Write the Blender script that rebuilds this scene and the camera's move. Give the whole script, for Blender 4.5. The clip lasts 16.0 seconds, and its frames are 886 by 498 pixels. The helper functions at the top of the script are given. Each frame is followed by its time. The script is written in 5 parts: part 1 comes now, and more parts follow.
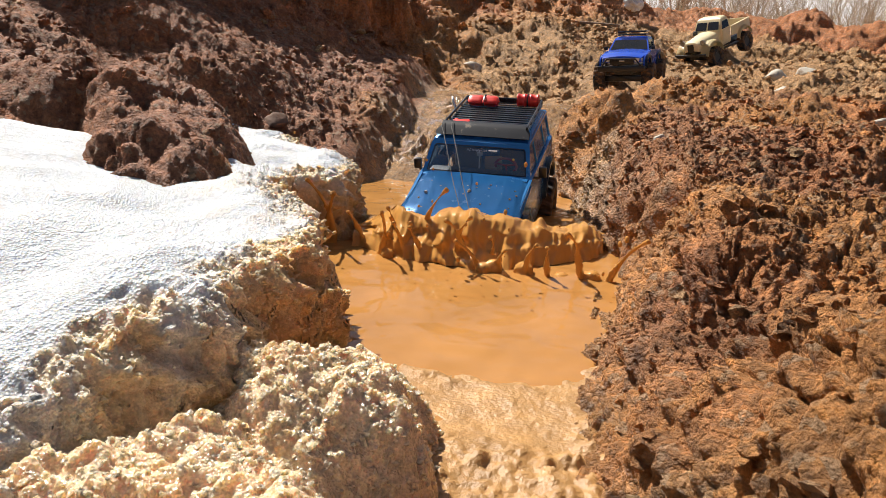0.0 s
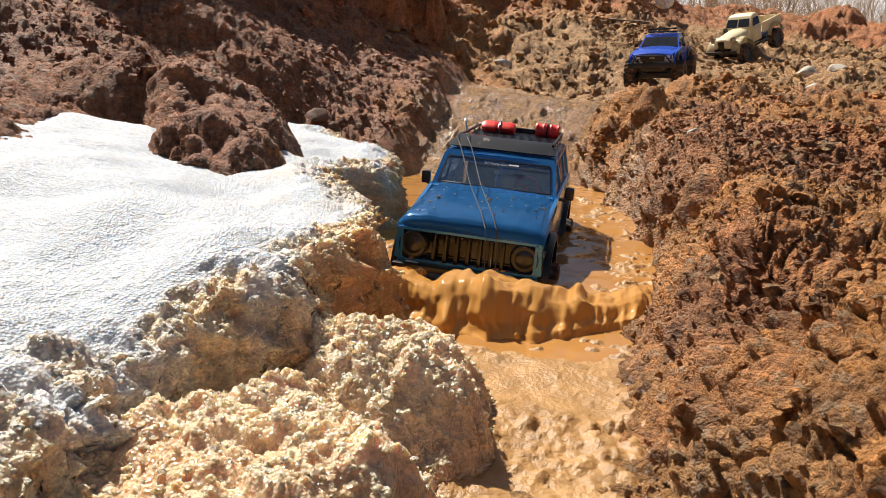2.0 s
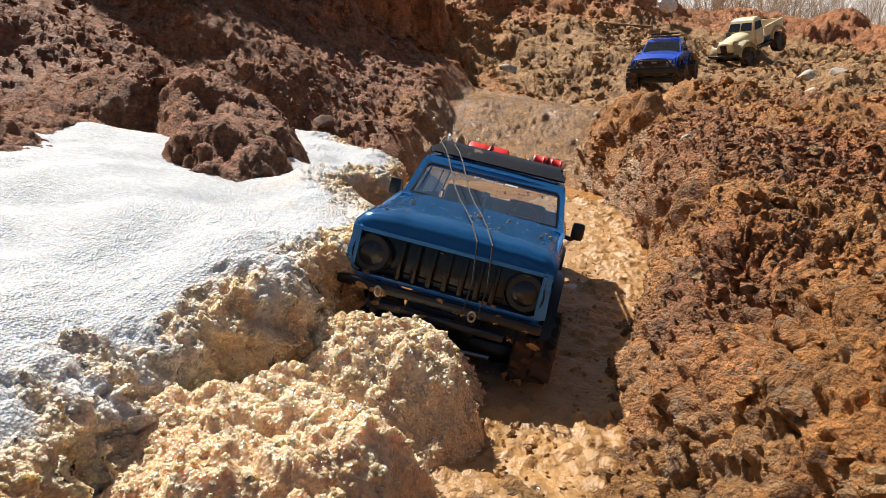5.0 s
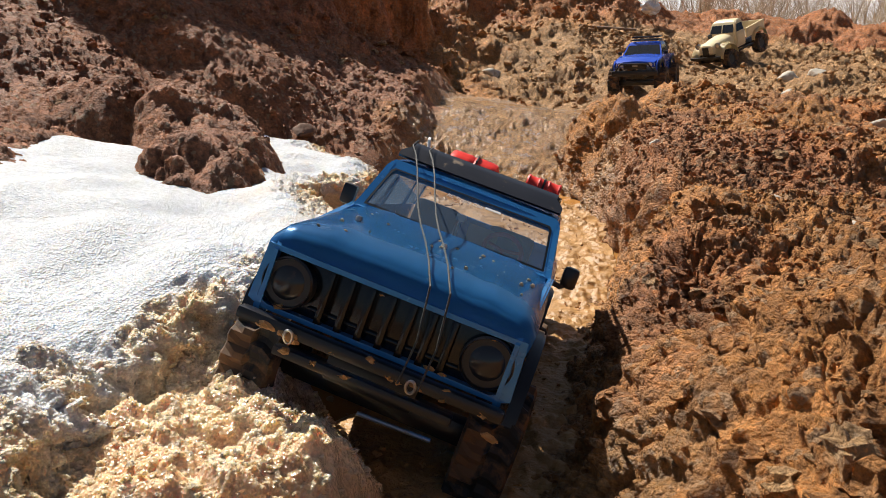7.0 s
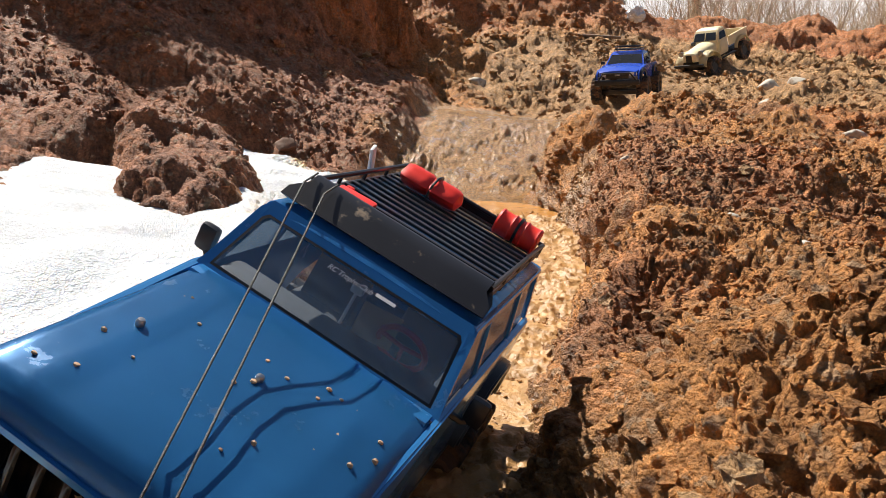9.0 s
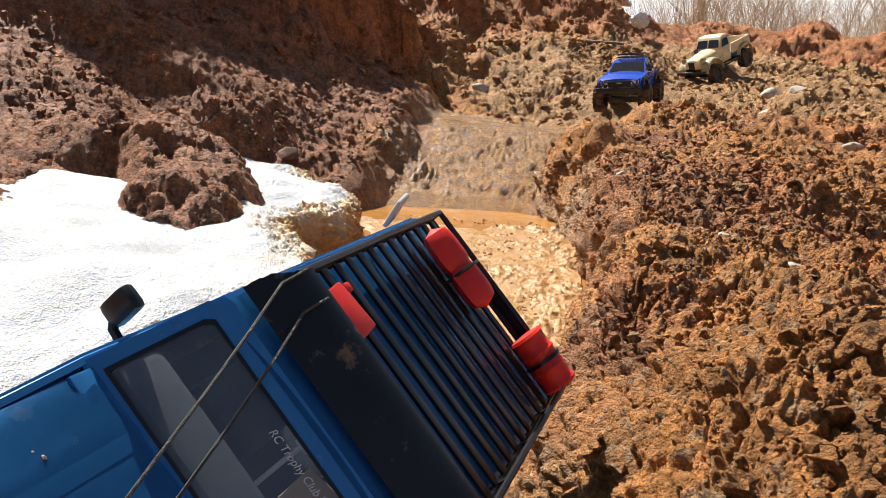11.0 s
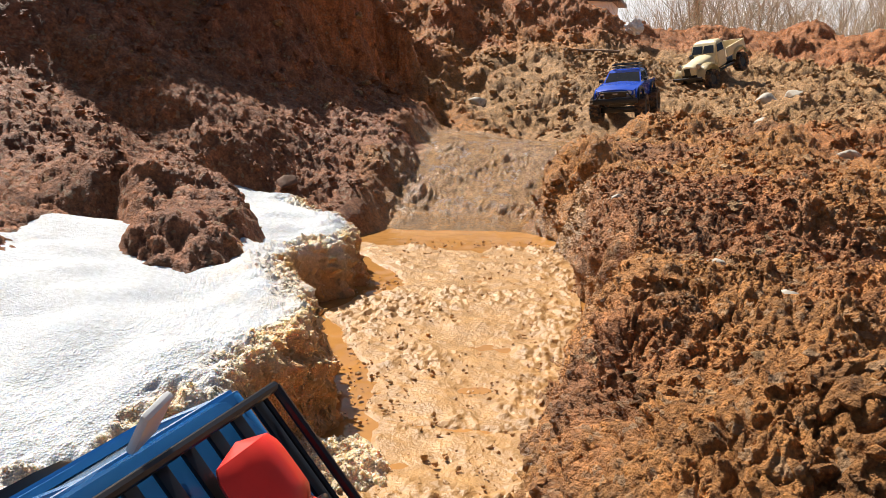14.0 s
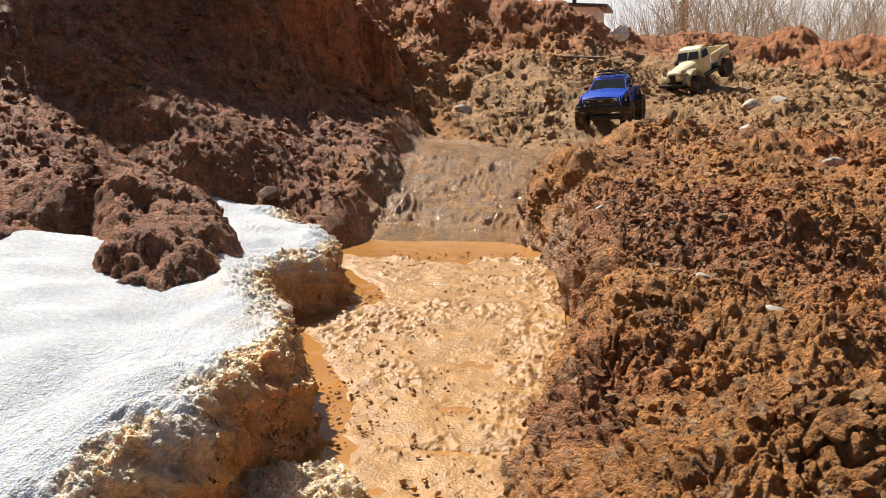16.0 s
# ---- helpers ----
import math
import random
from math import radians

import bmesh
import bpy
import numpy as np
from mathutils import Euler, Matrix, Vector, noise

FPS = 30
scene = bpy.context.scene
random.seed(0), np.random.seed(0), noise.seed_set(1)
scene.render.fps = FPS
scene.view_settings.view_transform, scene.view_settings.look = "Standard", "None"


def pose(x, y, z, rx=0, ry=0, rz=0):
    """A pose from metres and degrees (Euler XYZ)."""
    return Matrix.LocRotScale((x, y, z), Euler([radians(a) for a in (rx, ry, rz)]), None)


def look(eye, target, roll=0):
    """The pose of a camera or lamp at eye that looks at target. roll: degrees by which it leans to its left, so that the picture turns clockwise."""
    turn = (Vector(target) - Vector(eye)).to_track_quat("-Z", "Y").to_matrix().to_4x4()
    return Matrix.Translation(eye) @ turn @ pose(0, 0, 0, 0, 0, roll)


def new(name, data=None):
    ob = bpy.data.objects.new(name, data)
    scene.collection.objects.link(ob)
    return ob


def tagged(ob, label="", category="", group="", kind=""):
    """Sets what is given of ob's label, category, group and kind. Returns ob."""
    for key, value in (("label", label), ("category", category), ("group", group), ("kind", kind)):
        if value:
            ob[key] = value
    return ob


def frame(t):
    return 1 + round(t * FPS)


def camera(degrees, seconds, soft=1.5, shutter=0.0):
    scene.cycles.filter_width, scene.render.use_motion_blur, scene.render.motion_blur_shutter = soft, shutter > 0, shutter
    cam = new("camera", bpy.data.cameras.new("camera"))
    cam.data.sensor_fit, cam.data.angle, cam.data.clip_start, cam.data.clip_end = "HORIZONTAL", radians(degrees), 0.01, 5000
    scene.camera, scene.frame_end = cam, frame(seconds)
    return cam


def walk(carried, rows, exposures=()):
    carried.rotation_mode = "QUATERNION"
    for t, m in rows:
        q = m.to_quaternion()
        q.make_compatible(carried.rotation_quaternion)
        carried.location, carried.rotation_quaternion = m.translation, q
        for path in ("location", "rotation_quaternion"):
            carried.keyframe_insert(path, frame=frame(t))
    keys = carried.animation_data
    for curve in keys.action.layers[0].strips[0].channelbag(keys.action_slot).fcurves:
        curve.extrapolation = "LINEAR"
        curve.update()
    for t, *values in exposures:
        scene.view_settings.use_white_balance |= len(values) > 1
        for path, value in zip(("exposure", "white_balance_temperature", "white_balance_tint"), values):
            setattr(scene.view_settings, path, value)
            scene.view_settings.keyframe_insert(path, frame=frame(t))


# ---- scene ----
cam = camera(59.8, 16.0, soft=0.8)
PATH = [
    (0, (0.006, 0.02, 0.294), (-0.206, 1.946, -0.203), 3.3),
    (0.5, (0.0, 0.004, 0.293), (-0.23, 1.927, -0.208), 3.2),
    (1, (-0.005, -0.011, 0.292), (-0.252, 1.909, -0.212), 3.2),
    (1.5, (-0.008, -0.024, 0.291), (-0.272, 1.893, -0.214), 3.1),
    (2, (-0.011, -0.035, 0.292), (-0.285, 1.88, -0.214), 3.2),
    (2.5, (-0.011, -0.045, 0.294), (-0.295, 1.869, -0.212), 2.9),
    (3, (-0.011, -0.053, 0.296), (-0.3, 1.86, -0.209), 3.0),
    (5.5, (0.013, -0.078, 0.305), (-0.284, 1.837, -0.192), 2.8),
    (6, (0.022, -0.08, 0.308), (-0.271, 1.836, -0.186), 2.6),
    (6.5, (0.03, -0.083, 0.311), (-0.254, 1.834, -0.181), 2.4),
    (7, (0.039, -0.086, 0.315), (-0.24, 1.832, -0.177), 2.2),
    (7.5, (0.048, -0.091, 0.32), (-0.225, 1.829, -0.171), 2.0),
    (8, (0.057, -0.095, 0.327), (-0.212, 1.825, -0.163), 2.0),
    (8.5, (0.065, -0.098, 0.334), (-0.201, 1.823, -0.153), 2.0),
    (9, (0.072, -0.103, 0.342), (-0.192, 1.82, -0.141), 1.9),
    (11.5, (0.084, -0.12, 0.376), (-0.192, 1.801, -0.107), 2.3),
    (12, (0.083, -0.122, 0.384), (-0.195, 1.799, -0.099), 1.8),
    (12.5, (0.085, -0.122, 0.39), (-0.198, 1.799, -0.089), 1.4),
    (13, (0.086, -0.122, 0.398), (-0.198, 1.8, -0.078), 0.7),
    (13.5, (0.09, -0.119, 0.403), (-0.198, 1.803, -0.068), 0.4),
    (14, (0.093, -0.117, 0.408), (-0.195, 1.807, -0.059), 0.2),
    (14.5, (0.095, -0.113, 0.411), (-0.188, 1.812, -0.053), 0.1),
    (15, (0.098, -0.106, 0.413), (-0.179, 1.82, -0.049), 0.0),
    (15.5, (0.1, -0.099, 0.415), (-0.169, 1.829, -0.043), -0.1),
    (16, (0.102, -0.094, 0.417), (-0.159, 1.836, -0.036), -0.1),
]
walk(cam, [(t, look(eye, target, roll)) for t, eye, target, roll in PATH],
     exposures=[(0.0, 0.44), (3.0, 0.30), (5.5, 0.28), (7.0, 0.32), (9.0, 0.56), (11.5, 0.58), (14.0, 0.44), (16.0, 0.32)])

# ---- world, sun ----
SUN_TO = Vector((-0.46, 0.48, 0.745)).normalized()
world = bpy.data.worlds.new("sky")
scene.world = world
world.use_nodes = True
wn, wl = world.node_tree.nodes, world.node_tree.links
sky = wn.new("ShaderNodeTexSky")
sky.sky_type, sky.sun_disc = "NISHITA", False
sky.sun_elevation = math.asin(SUN_TO.z)
sky.sun_rotation = math.atan2(SUN_TO.x, SUN_TO.y)
sky.air_density, sky.dust_density = 1.0, 2.0
wl.new(sky.outputs[0], wn["Background"].inputs[0])
wn["Background"].inputs[1].default_value = 0.050
sun = new("sun", bpy.data.lights.new("sun", "SUN"))
sun.data.energy, sun.data.angle, sun.data.color = 5.5, radians(0.6), (1.0, 0.94, 0.85)
sun.matrix_world = Matrix.Translation((0, 0, 8)) @ SUN_TO.to_track_quat("Z", "Y").to_matrix().to_4x4()


# ---- materials ----
def material(name, color=(0.5, 0.5, 0.5), rough=0.6, metal=0.0, vary=0.25, scale=30.0, bump=0.0, bump_scale=200.0,
             dirt=0.0, dirt_color=(0.24, 0.14, 0.07), dirt_scale=40.0, dirt_edge=0.55, coat=0.0, space="Object"):
    m = bpy.data.materials.new(name)
    m.use_nodes = True
    n, l = m.node_tree.nodes, m.node_tree.links
    b = n["Principled BSDF"]
    b.inputs["Roughness"].default_value, b.inputs["Metallic"].default_value = rough, metal
    b.inputs["Coat Weight"].default_value = coat
    co = n.new("ShaderNodeTexCoord")
    t1 = n.new("ShaderNodeTexNoise")
    t1.inputs["Scale"].default_value, t1.inputs["Detail"].default_value = scale, 6
    l.new(co.outputs[space], t1.inputs["Vector"])
    hsv = n.new("ShaderNodeHueSaturation")
    hsv.inputs["Color"].default_value = (*color, 1)
    mr = n.new("ShaderNodeMapRange")
    mr.inputs["To Min"].default_value, mr.inputs["To Max"].default_value = 1 - vary, 1 + vary
    mr.inputs["From Min"].default_value, mr.inputs["From Max"].default_value = 0.3, 0.7
    l.new(t1.outputs["Fac"], mr.inputs["Value"])
    l.new(mr.outputs[0], hsv.inputs["Value"])
    out = hsv.outputs[0]
    if dirt:
        t2 = n.new("ShaderNodeTexNoise")
        t2.inputs["Scale"].default_value, t2.inputs["Detail"].default_value = dirt_scale, 8
        t2.inputs["Roughness"].default_value = 0.65
        l.new(co.outputs[space], t2.inputs["Vector"])
        d = n.new("ShaderNodeMapRange")
        d.inputs["From Min"].default_value, d.inputs["From Max"].default_value = dirt_edge, dirt_edge + 0.08
        d.inputs["To Max"].default_value = dirt
        l.new(t2.outputs["Fac"], d.inputs["Value"])
        mix = n.new("ShaderNodeMix")
        mix.data_type = "RGBA"
        l.new(d.outputs[0], mix.inputs["Factor"])
        l.new(out, mix.inputs[6])
        mix.inputs[7].default_value = (*dirt_color, 1)
        out = mix.outputs[2]
        r = n.new("ShaderNodeMapRange")
        r.inputs["To Min"].default_value, r.inputs["To Max"].default_value = rough, 0.85
        l.new(d.outputs[0], r.inputs["Value"])
        l.new(r.outputs[0], b.inputs["Roughness"])
    l.new(out, b.inputs["Base Color"])
    if bump:
        t3 = n.new("ShaderNodeTexNoise")
        t3.inputs["Scale"].default_value, t3.inputs["Detail"].default_value = bump_scale, 5
        l.new(co.outputs[space], t3.inputs["Vector"])
        bp = n.new("ShaderNodeBump")
        bp.inputs["Strength"].default_value, bp.inputs["Distance"].default_value = bump, 0.003
        l.new(t3.outputs["Fac"], bp.inputs["Height"])
        l.new(bp.outputs[0], b.inputs["Normal"])
    return m


def attribute_mix(m, start, layers):
    """Chain colours over start, each blended in by a named point attribute."""
    n, l = m.node_tree.nodes, m.node_tree.links
    out = start
    for attr, color in layers:
        a = n.new("ShaderNodeAttribute")
        a.attribute_name = attr
        mix = n.new("ShaderNodeMix")
        mix.data_type = "RGBA"
        l.new(a.outputs["Fac"], mix.inputs["Factor"])
        l.new(out, mix.inputs[6])
        mix.inputs[7].default_value = (*color, 1)
        out = mix.outputs[2]
    return out


def soil_material():
    m = bpy.data.materials.new("soil")
    m.use_nodes = True
    n, l = m.node_tree.nodes, m.node_tree.links
    b = n["Principled BSDF"]
    geo = n.new("ShaderNodeNewGeometry")
    start = n.new("ShaderNodeRGB")
    start.outputs[0].default_value = (0.48, 0.205, 0.052, 1)
    c = attribute_mix(m, start.outputs[0], [("clay", (0.33, 0.126, 0.055)), ("red", (0.46, 0.165, 0.052)), ("grey", (0.48, 0.285, 0.125)),
                                            ("mud", (0.42, 0.235, 0.095))])
    t1 = n.new("ShaderNodeTexNoise")
    t1.inputs["Scale"].default_value, t1.inputs["Detail"].default_value, t1.inputs["Roughness"].default_value = 22, 9, 0.7
    l.new(geo.outputs["Position"], t1.inputs["Vector"])
    ramp = n.new("ShaderNodeMapRange")
    ramp.inputs["From Min"].default_value, ramp.inputs["From Max"].default_value = 0.3, 0.72
    ramp.inputs["To Min"].default_value, ramp.inputs["To Max"].default_value = 0.4, 1.6
    l.new(t1.outputs["Fac"], ramp.inputs["Value"])
    # fine grain, down to single grains of clay
    t4 = n.new("ShaderNodeTexNoise")
    t4.inputs["Scale"].default_value, t4.inputs["Detail"].default_value, t4.inputs["Roughness"].default_value = 130, 6, 0.75
    l.new(geo.outputs["Position"], t4.inputs["Vector"])
    grain = n.new("ShaderNodeMapRange")
    grain.inputs["From Min"].default_value, grain.inputs["From Max"].default_value = 0.34, 0.66
    grain.inputs["To Min"].default_value, grain.inputs["To Max"].default_value = 0.5, 1.5
    l.new(t4.outputs["Fac"], grain.inputs["Value"])
    both = n.new("ShaderNodeMath")
    both.operation = "MULTIPLY"
    l.new(ramp.outputs[0], both.inputs[0])
    l.new(grain.outputs[0], both.inputs[1])
    hsv = n.new("ShaderNodeHueSaturation")
    l.new(c, hsv.inputs["Color"])
    l.new(both.outputs[0], hsv.inputs["Value"])
    # paler crumbs and grit
    t2 = n.new("ShaderNodeTexVoronoi")
    t2.inputs["Scale"].default_value = 120
    l.new(geo.outputs["Position"], t2.inputs["Vector"])
    t2b = n.new("ShaderNodeMapRange")
    t2b.inputs["From Min"].default_value, t2b.inputs["From Max"].default_value = 0.86, 0.95
    t2b.inputs["To Max"].default_value = 0.55
    sep = n.new("ShaderNodeSeparateColor")
    l.new(t2.outputs["Color"], sep.inputs[0])
    l.new(sep.outputs[0], t2b.inputs["Value"])
    mix = n.new("ShaderNodeMix")
    mix.data_type = "RGBA"
    l.new(t2b.outputs[0], mix.inputs["Factor"])
    l.new(hsv.outputs[0], mix.inputs[6])
    mix.inputs[7].default_value = (0.42, 0.29, 0.17, 1)
    l.new(mix.outputs[2], b.inputs["Base Color"])
    wet = n.new("ShaderNodeAttribute")
    wet.attribute_name = "wet"
    add = n.new("ShaderNodeMath")
    add.operation = "MULTIPLY_ADD"
    add.inputs[1].default_value, add.inputs[2].default_value = 0.5, -0.16
    l.new(t1.outputs["Fac"], add.inputs[0])
    add2 = n.new("ShaderNodeMath")
    l.new(add.outputs[0], add2.inputs[0])
    l.new(wet.outputs["Fac"], add2.inputs[1])
    rr = n.new("ShaderNodeMapRange")
    rr.inputs["To Min"].default_value, rr.inputs["To Max"].default_value = 0.85, 0.22
    l.new(add2.outputs[0], rr.inputs["Value"])
    l.new(rr.outputs[0], b.inputs["Roughness"])
    t3 = n.new("ShaderNodeTexNoise")
    t3.inputs["Scale"].default_value, t3.inputs["Detail"].default_value, t3.inputs["Roughness"].default_value = 150, 8, 0.75
    l.new(geo.outputs["Position"], t3.inputs["Vector"])
    bp = n.new("ShaderNodeBump")
    bp.inputs["Strength"].default_value, bp.inputs["Distance"].default_value = 1.0, 0.0085
    # crumbs of two sizes in the relief
    height = t3.outputs["Fac"]
    for size, share in ((210, 0.55), (520, 0.28)):
        v = n.new("ShaderNodeTexVoronoi")
        v.inputs["Scale"].default_value = size
        l.new(geo.outputs["Position"], v.inputs["Vector"])
        take = n.new("ShaderNodeMath")
        take.operation = "MULTIPLY_ADD"
        take.inputs[1].default_value = -share
        l.new(v.outputs["Distance"], take.inputs[0])
        l.new(height, take.inputs[2])
        height = take.outputs[0]
    l.new(height, bp.inputs["Height"])
    l.new(bp.outputs[0], b.inputs["Normal"])
    return m


def snow_material(name="snow", base=(0.55, 0.575, 0.61)):
    m = bpy.data.materials.new(name)
    m.use_nodes = True
    n, l = m.node_tree.nodes, m.node_tree.links
    b = n["Principled BSDF"]
    geo = n.new("ShaderNodeTexCoord")
    start = n.new("ShaderNodeRGB")
    start.outputs[0].default_value = (*base, 1)
    c = attribute_mix(m, start.outputs[0], [("dirt", (0.86, 0.63, 0.38)), ("deep", (0.58, 0.265, 0.078))])
    t1 = n.new("ShaderNodeTexNoise")
    t1.inputs["Scale"].default_value, t1.inputs["Detail"].default_value, t1.inputs["Roughness"].default_value = 160, 5, 0.7
    l.new(geo.outputs["Object"], t1.inputs["Vector"])
    ramp = n.new("ShaderNodeMapRange")
    ramp.inputs["From Min"].default_value, ramp.inputs["From Max"].default_value = 0.3, 0.7
    ramp.inputs["To Min"].default_value, ramp.inputs["To Max"].default_value = 0.72, 1.15
    l.new(t1.outputs["Fac"], ramp.inputs["Value"])
    hsv = n.new("ShaderNodeHueSaturation")
    l.new(c, hsv.inputs["Color"])
    l.new(ramp.outputs[0], hsv.inputs["Value"])
    l.new(hsv.outputs[0], b.inputs["Base Color"])
    b.inputs["Roughness"].default_value = 0.58
    b.inputs["Subsurface Weight"].default_value = 0.65
    b.inputs["Subsurface Radius"].default_value = (0.012, 0.009, 0.006)
    b.inputs["Subsurface Scale"].default_value = 0.9
    t3 = n.new("ShaderNodeTexVoronoi")
    t3.inputs["Scale"].default_value = 430
    l.new(geo.outputs["Object"], t3.inputs["Vector"])
    bp = n.new("ShaderNodeBump")
    bp.inputs["Strength"].default_value, bp.inputs["Distance"].default_value = 0.8, 0.0024
    l.new(t3.outputs["Distance"], bp.inputs["Height"])
    l.new(bp.outputs[0], b.inputs["Normal"])
    return m


def water_material(name, color, rough):
    m = material(name, color, rough, vary=0.12, scale=9, bump=0.12, bump_scale=45)
    m.node_tree.nodes["Principled BSDF"].inputs["IOR"].default_value = 1.33
    return m


SOIL = soil_material()
SNOW = snow_material()
SLUSH = snow_material("dirty_slush", (0.88, 0.66, 0.44))
SLUSH.node_tree.nodes["Principled BSDF"].inputs["Roughness"].default_value = 0.22
WATER = water_material("muddy_water", (0.43, 0.205, 0.058), 0.03)
SPLASH = water_material("muddy_splash", (0.56, 0.275, 0.072), 0.08)
PAINT = material("steel_blue_paint", (0.036, 0.220, 0.53), 0.20, 0.30, vary=0.10, scale=12, dirt=0.45, dirt_color=(0.12, 0.13, 0.14), dirt_scale=26, dirt_edge=0.62, coat=0.35)
GLOSS = material("wet_black_plastic", (0.005, 0.005, 0.006), 0.16, vary=0.3, dirt=0.35, dirt_scale=90, dirt_edge=0.74)
for glossy in (GLOSS,):
    glossy.node_tree.nodes["Principled BSDF"].inputs["Specular IOR Level"].default_value = 0.45
INTERIOR = material("grey_cabin_plastic", (0.10, 0.11, 0.125), 0.6, vary=0.2)
BLACK = material("black_plastic", (0.012, 0.012, 0.014), 0.30, vary=0.3, dirt=0.5, dirt_color=(0.10, 0.065, 0.040), dirt_scale=60, dirt_edge=0.66)
RUBBER = material("muddy_rubber", (0.02, 0.02, 0.02), 0.7, vary=0.3, dirt=0.9, dirt_color=(0.15, 0.085, 0.045), dirt_scale=30, dirt_edge=0.45)
STEEL = material("steel", (0.45, 0.45, 0.46), 0.35, 1.0, dirt=0.6, dirt_scale=120, dirt_edge=0.55)
RED = material("red_plastic", (0.85, 0.032, 0.018), 0.42, vary=0.12, scale=60)
ROPE = material("grey_cord", (0.055, 0.055, 0.05), 0.6, vary=0.3, scale=500, bump=0.6, bump_scale=900)
LAMP_GLASS = material("dark_lamp_glass", (0.02, 0.022, 0.025), 0.10, vary=0.2, dirt=0.15, dirt_scale=90, dirt_edge=0.6)
RED_RIM = material("red_rim_plastic", (0.45, 0.02, 0.03), 0.35)
WHITE = material("white_plastic", (0.75, 0.75, 0.74), 0.4, vary=0.08)
TAN = material("tan_card", (0.50, 0.33, 0.20), 0.7, vary=0.15)
ROYAL = material("royal_blue_paint", (0.018, 0.085, 0.58), 0.25, vary=0.08, coat=0.6)
CREAM = material("cream_paint", (0.80, 0.68, 0.42), 0.4, vary=0.08, dirt=0.5, dirt_scale=30, dirt_edge=0.66)
SLURRY = material("ochre_slurry", (0.42, 0.228, 0.078), 0.45, vary=0.22, scale=35, bump=0.8, bump_scale=220)
BROWN_STONE = material("brown_stone", (0.19, 0.10, 0.06), 0.8, vary=0.3, bump=0.8, bump_scale=80)
STONE = material("pale_stone", (0.50, 0.45, 0.37), 0.8, vary=0.3, bump=0.8, bump_scale=80, dirt=0.6, dirt_scale=30, dirt_edge=0.55)
WOOD = material("weathered_wood", (0.22, 0.15, 0.10), 0.8, vary=0.3, bump=0.5, bump_scale=120)
BAG = material("white_bag_film", (0.72, 0.74, 0.76), 0.3, vary=0.2, scale=60)
BARK = material("grey_bark", (0.40, 0.33, 0.23), 0.9, vary=0.4, scale=6, space="Generated")
STRAW = material("dry_straw", (0.46, 0.37, 0.24), 0.9, vary=0.4, scale=3)
WALL = material("white_siding", (0.78, 0.80, 0.82), 0.6, vary=0.05, scale=2)
ROOF = material("dark_roof_sheet", (0.05, 0.05, 0.055), 0.5, vary=0.2, scale=2)
FIR = material("fir_green", (0.05, 0.08, 0.03), 0.8, vary=0.4, scale=5)
# emission stands in for the bright sky behind the twigs
SKY_GLOW = material("glowing_sky_haze", (0.26, 0.22, 0.18), 1.0, vary=0.25, scale=0.6)
SKY_GLOW.node_tree.nodes["Principled BSDF"].inputs["Emission Color"].default_value = (0.70, 0.70, 0.70, 1)
SKY_GLOW.node_tree.nodes["Principled BSDF"].inputs["Emission Strength"].default_value = 0.95


def clear_glass():
    m = bpy.data.materials.new("smoked_glass")
    m.use_nodes = True
    n, l = m.node_tree.nodes, m.node_tree.links
    out = n["Material Output"]
    n.remove(n["Principled BSDF"])
    tr, gl, mx, fr = n.new("ShaderNodeBsdfTransparent"), n.new("ShaderNodeBsdfGlossy"), n.new("ShaderNodeMixShader"), n.new("ShaderNodeFresnel")
    tr.inputs[0].default_value = (0.78, 0.82, 0.85, 1)
    gl.inputs["Roughness"].default_value = 0.06
    fr.inputs[0].default_value = 1.5
    l.new(fr.outputs[0], mx.inputs[0])
    l.new(tr.outputs[0], mx.inputs[1])
    l.new(gl.outputs[0], mx.inputs[2])
    # pale blue diffuse share paints the sky's reflection onto the panes
    sky_sheen, both = n.new("ShaderNodeBsdfDiffuse"), n.new("ShaderNodeMixShader")
    sky_sheen.inputs[0].default_value = (0.28, 0.38, 0.50, 1)
    both.inputs[0].default_value = 0.26
    l.new(mx.outputs[0], both.inputs[1])
    l.new(sky_sheen.outputs[0], both.inputs[2])
    l.new(both.outputs[0], out.inputs[0])
    return m


GLASS = clear_glass()


# ---- noise on arrays ----
def hashed(ix, iy, seed):
    h = (ix.astype(np.int64) * 374761393 + iy.astype(np.int64) * 668265263 + seed * 974711) & 0xFFFFFFFF
    h = ((h ^ (h >> 13)) * 1274126177) & 0xFFFFFFFF
    h = ((h ^ (h >> 16)) * 2246822519) & 0xFFFFFFFF
    return (h ^ (h >> 15)) / 4294967296.0


def value_noise(x, y, seed=0):
    ix, iy = np.floor(x), np.floor(y)
    u, v = x - ix, y - iy
    u, v = u * u * u * (u * (u * 6 - 15) + 10), v * v * v * (v * (v * 6 - 15) + 10)
    a, b = hashed(ix, iy, seed), hashed(ix + 1, iy, seed)
    c, d = hashed(ix, iy + 1, seed), hashed(ix + 1, iy + 1, seed)
    return ((a * (1 - u) + b * u) * (1 - v) + (c * (1 - u) + d * u) * v) * 2 - 1


def fbm(x, y, scale, octaves=4, seed=0, gain=0.5):
    x, y = np.asarray(x, float) / scale, np.asarray(y, float) / scale
    total, amp = 0.0, 1.0
    for k in range(octaves):
        total = total + amp * value_noise(x, y, seed + 17 * k)
        x, y, amp = 0.8 * x * 2 - 0.6 * y * 2 + 3.1, 0.6 * x * 2 + 0.8 * y * 2 - 1.7, amp * gain
    return total


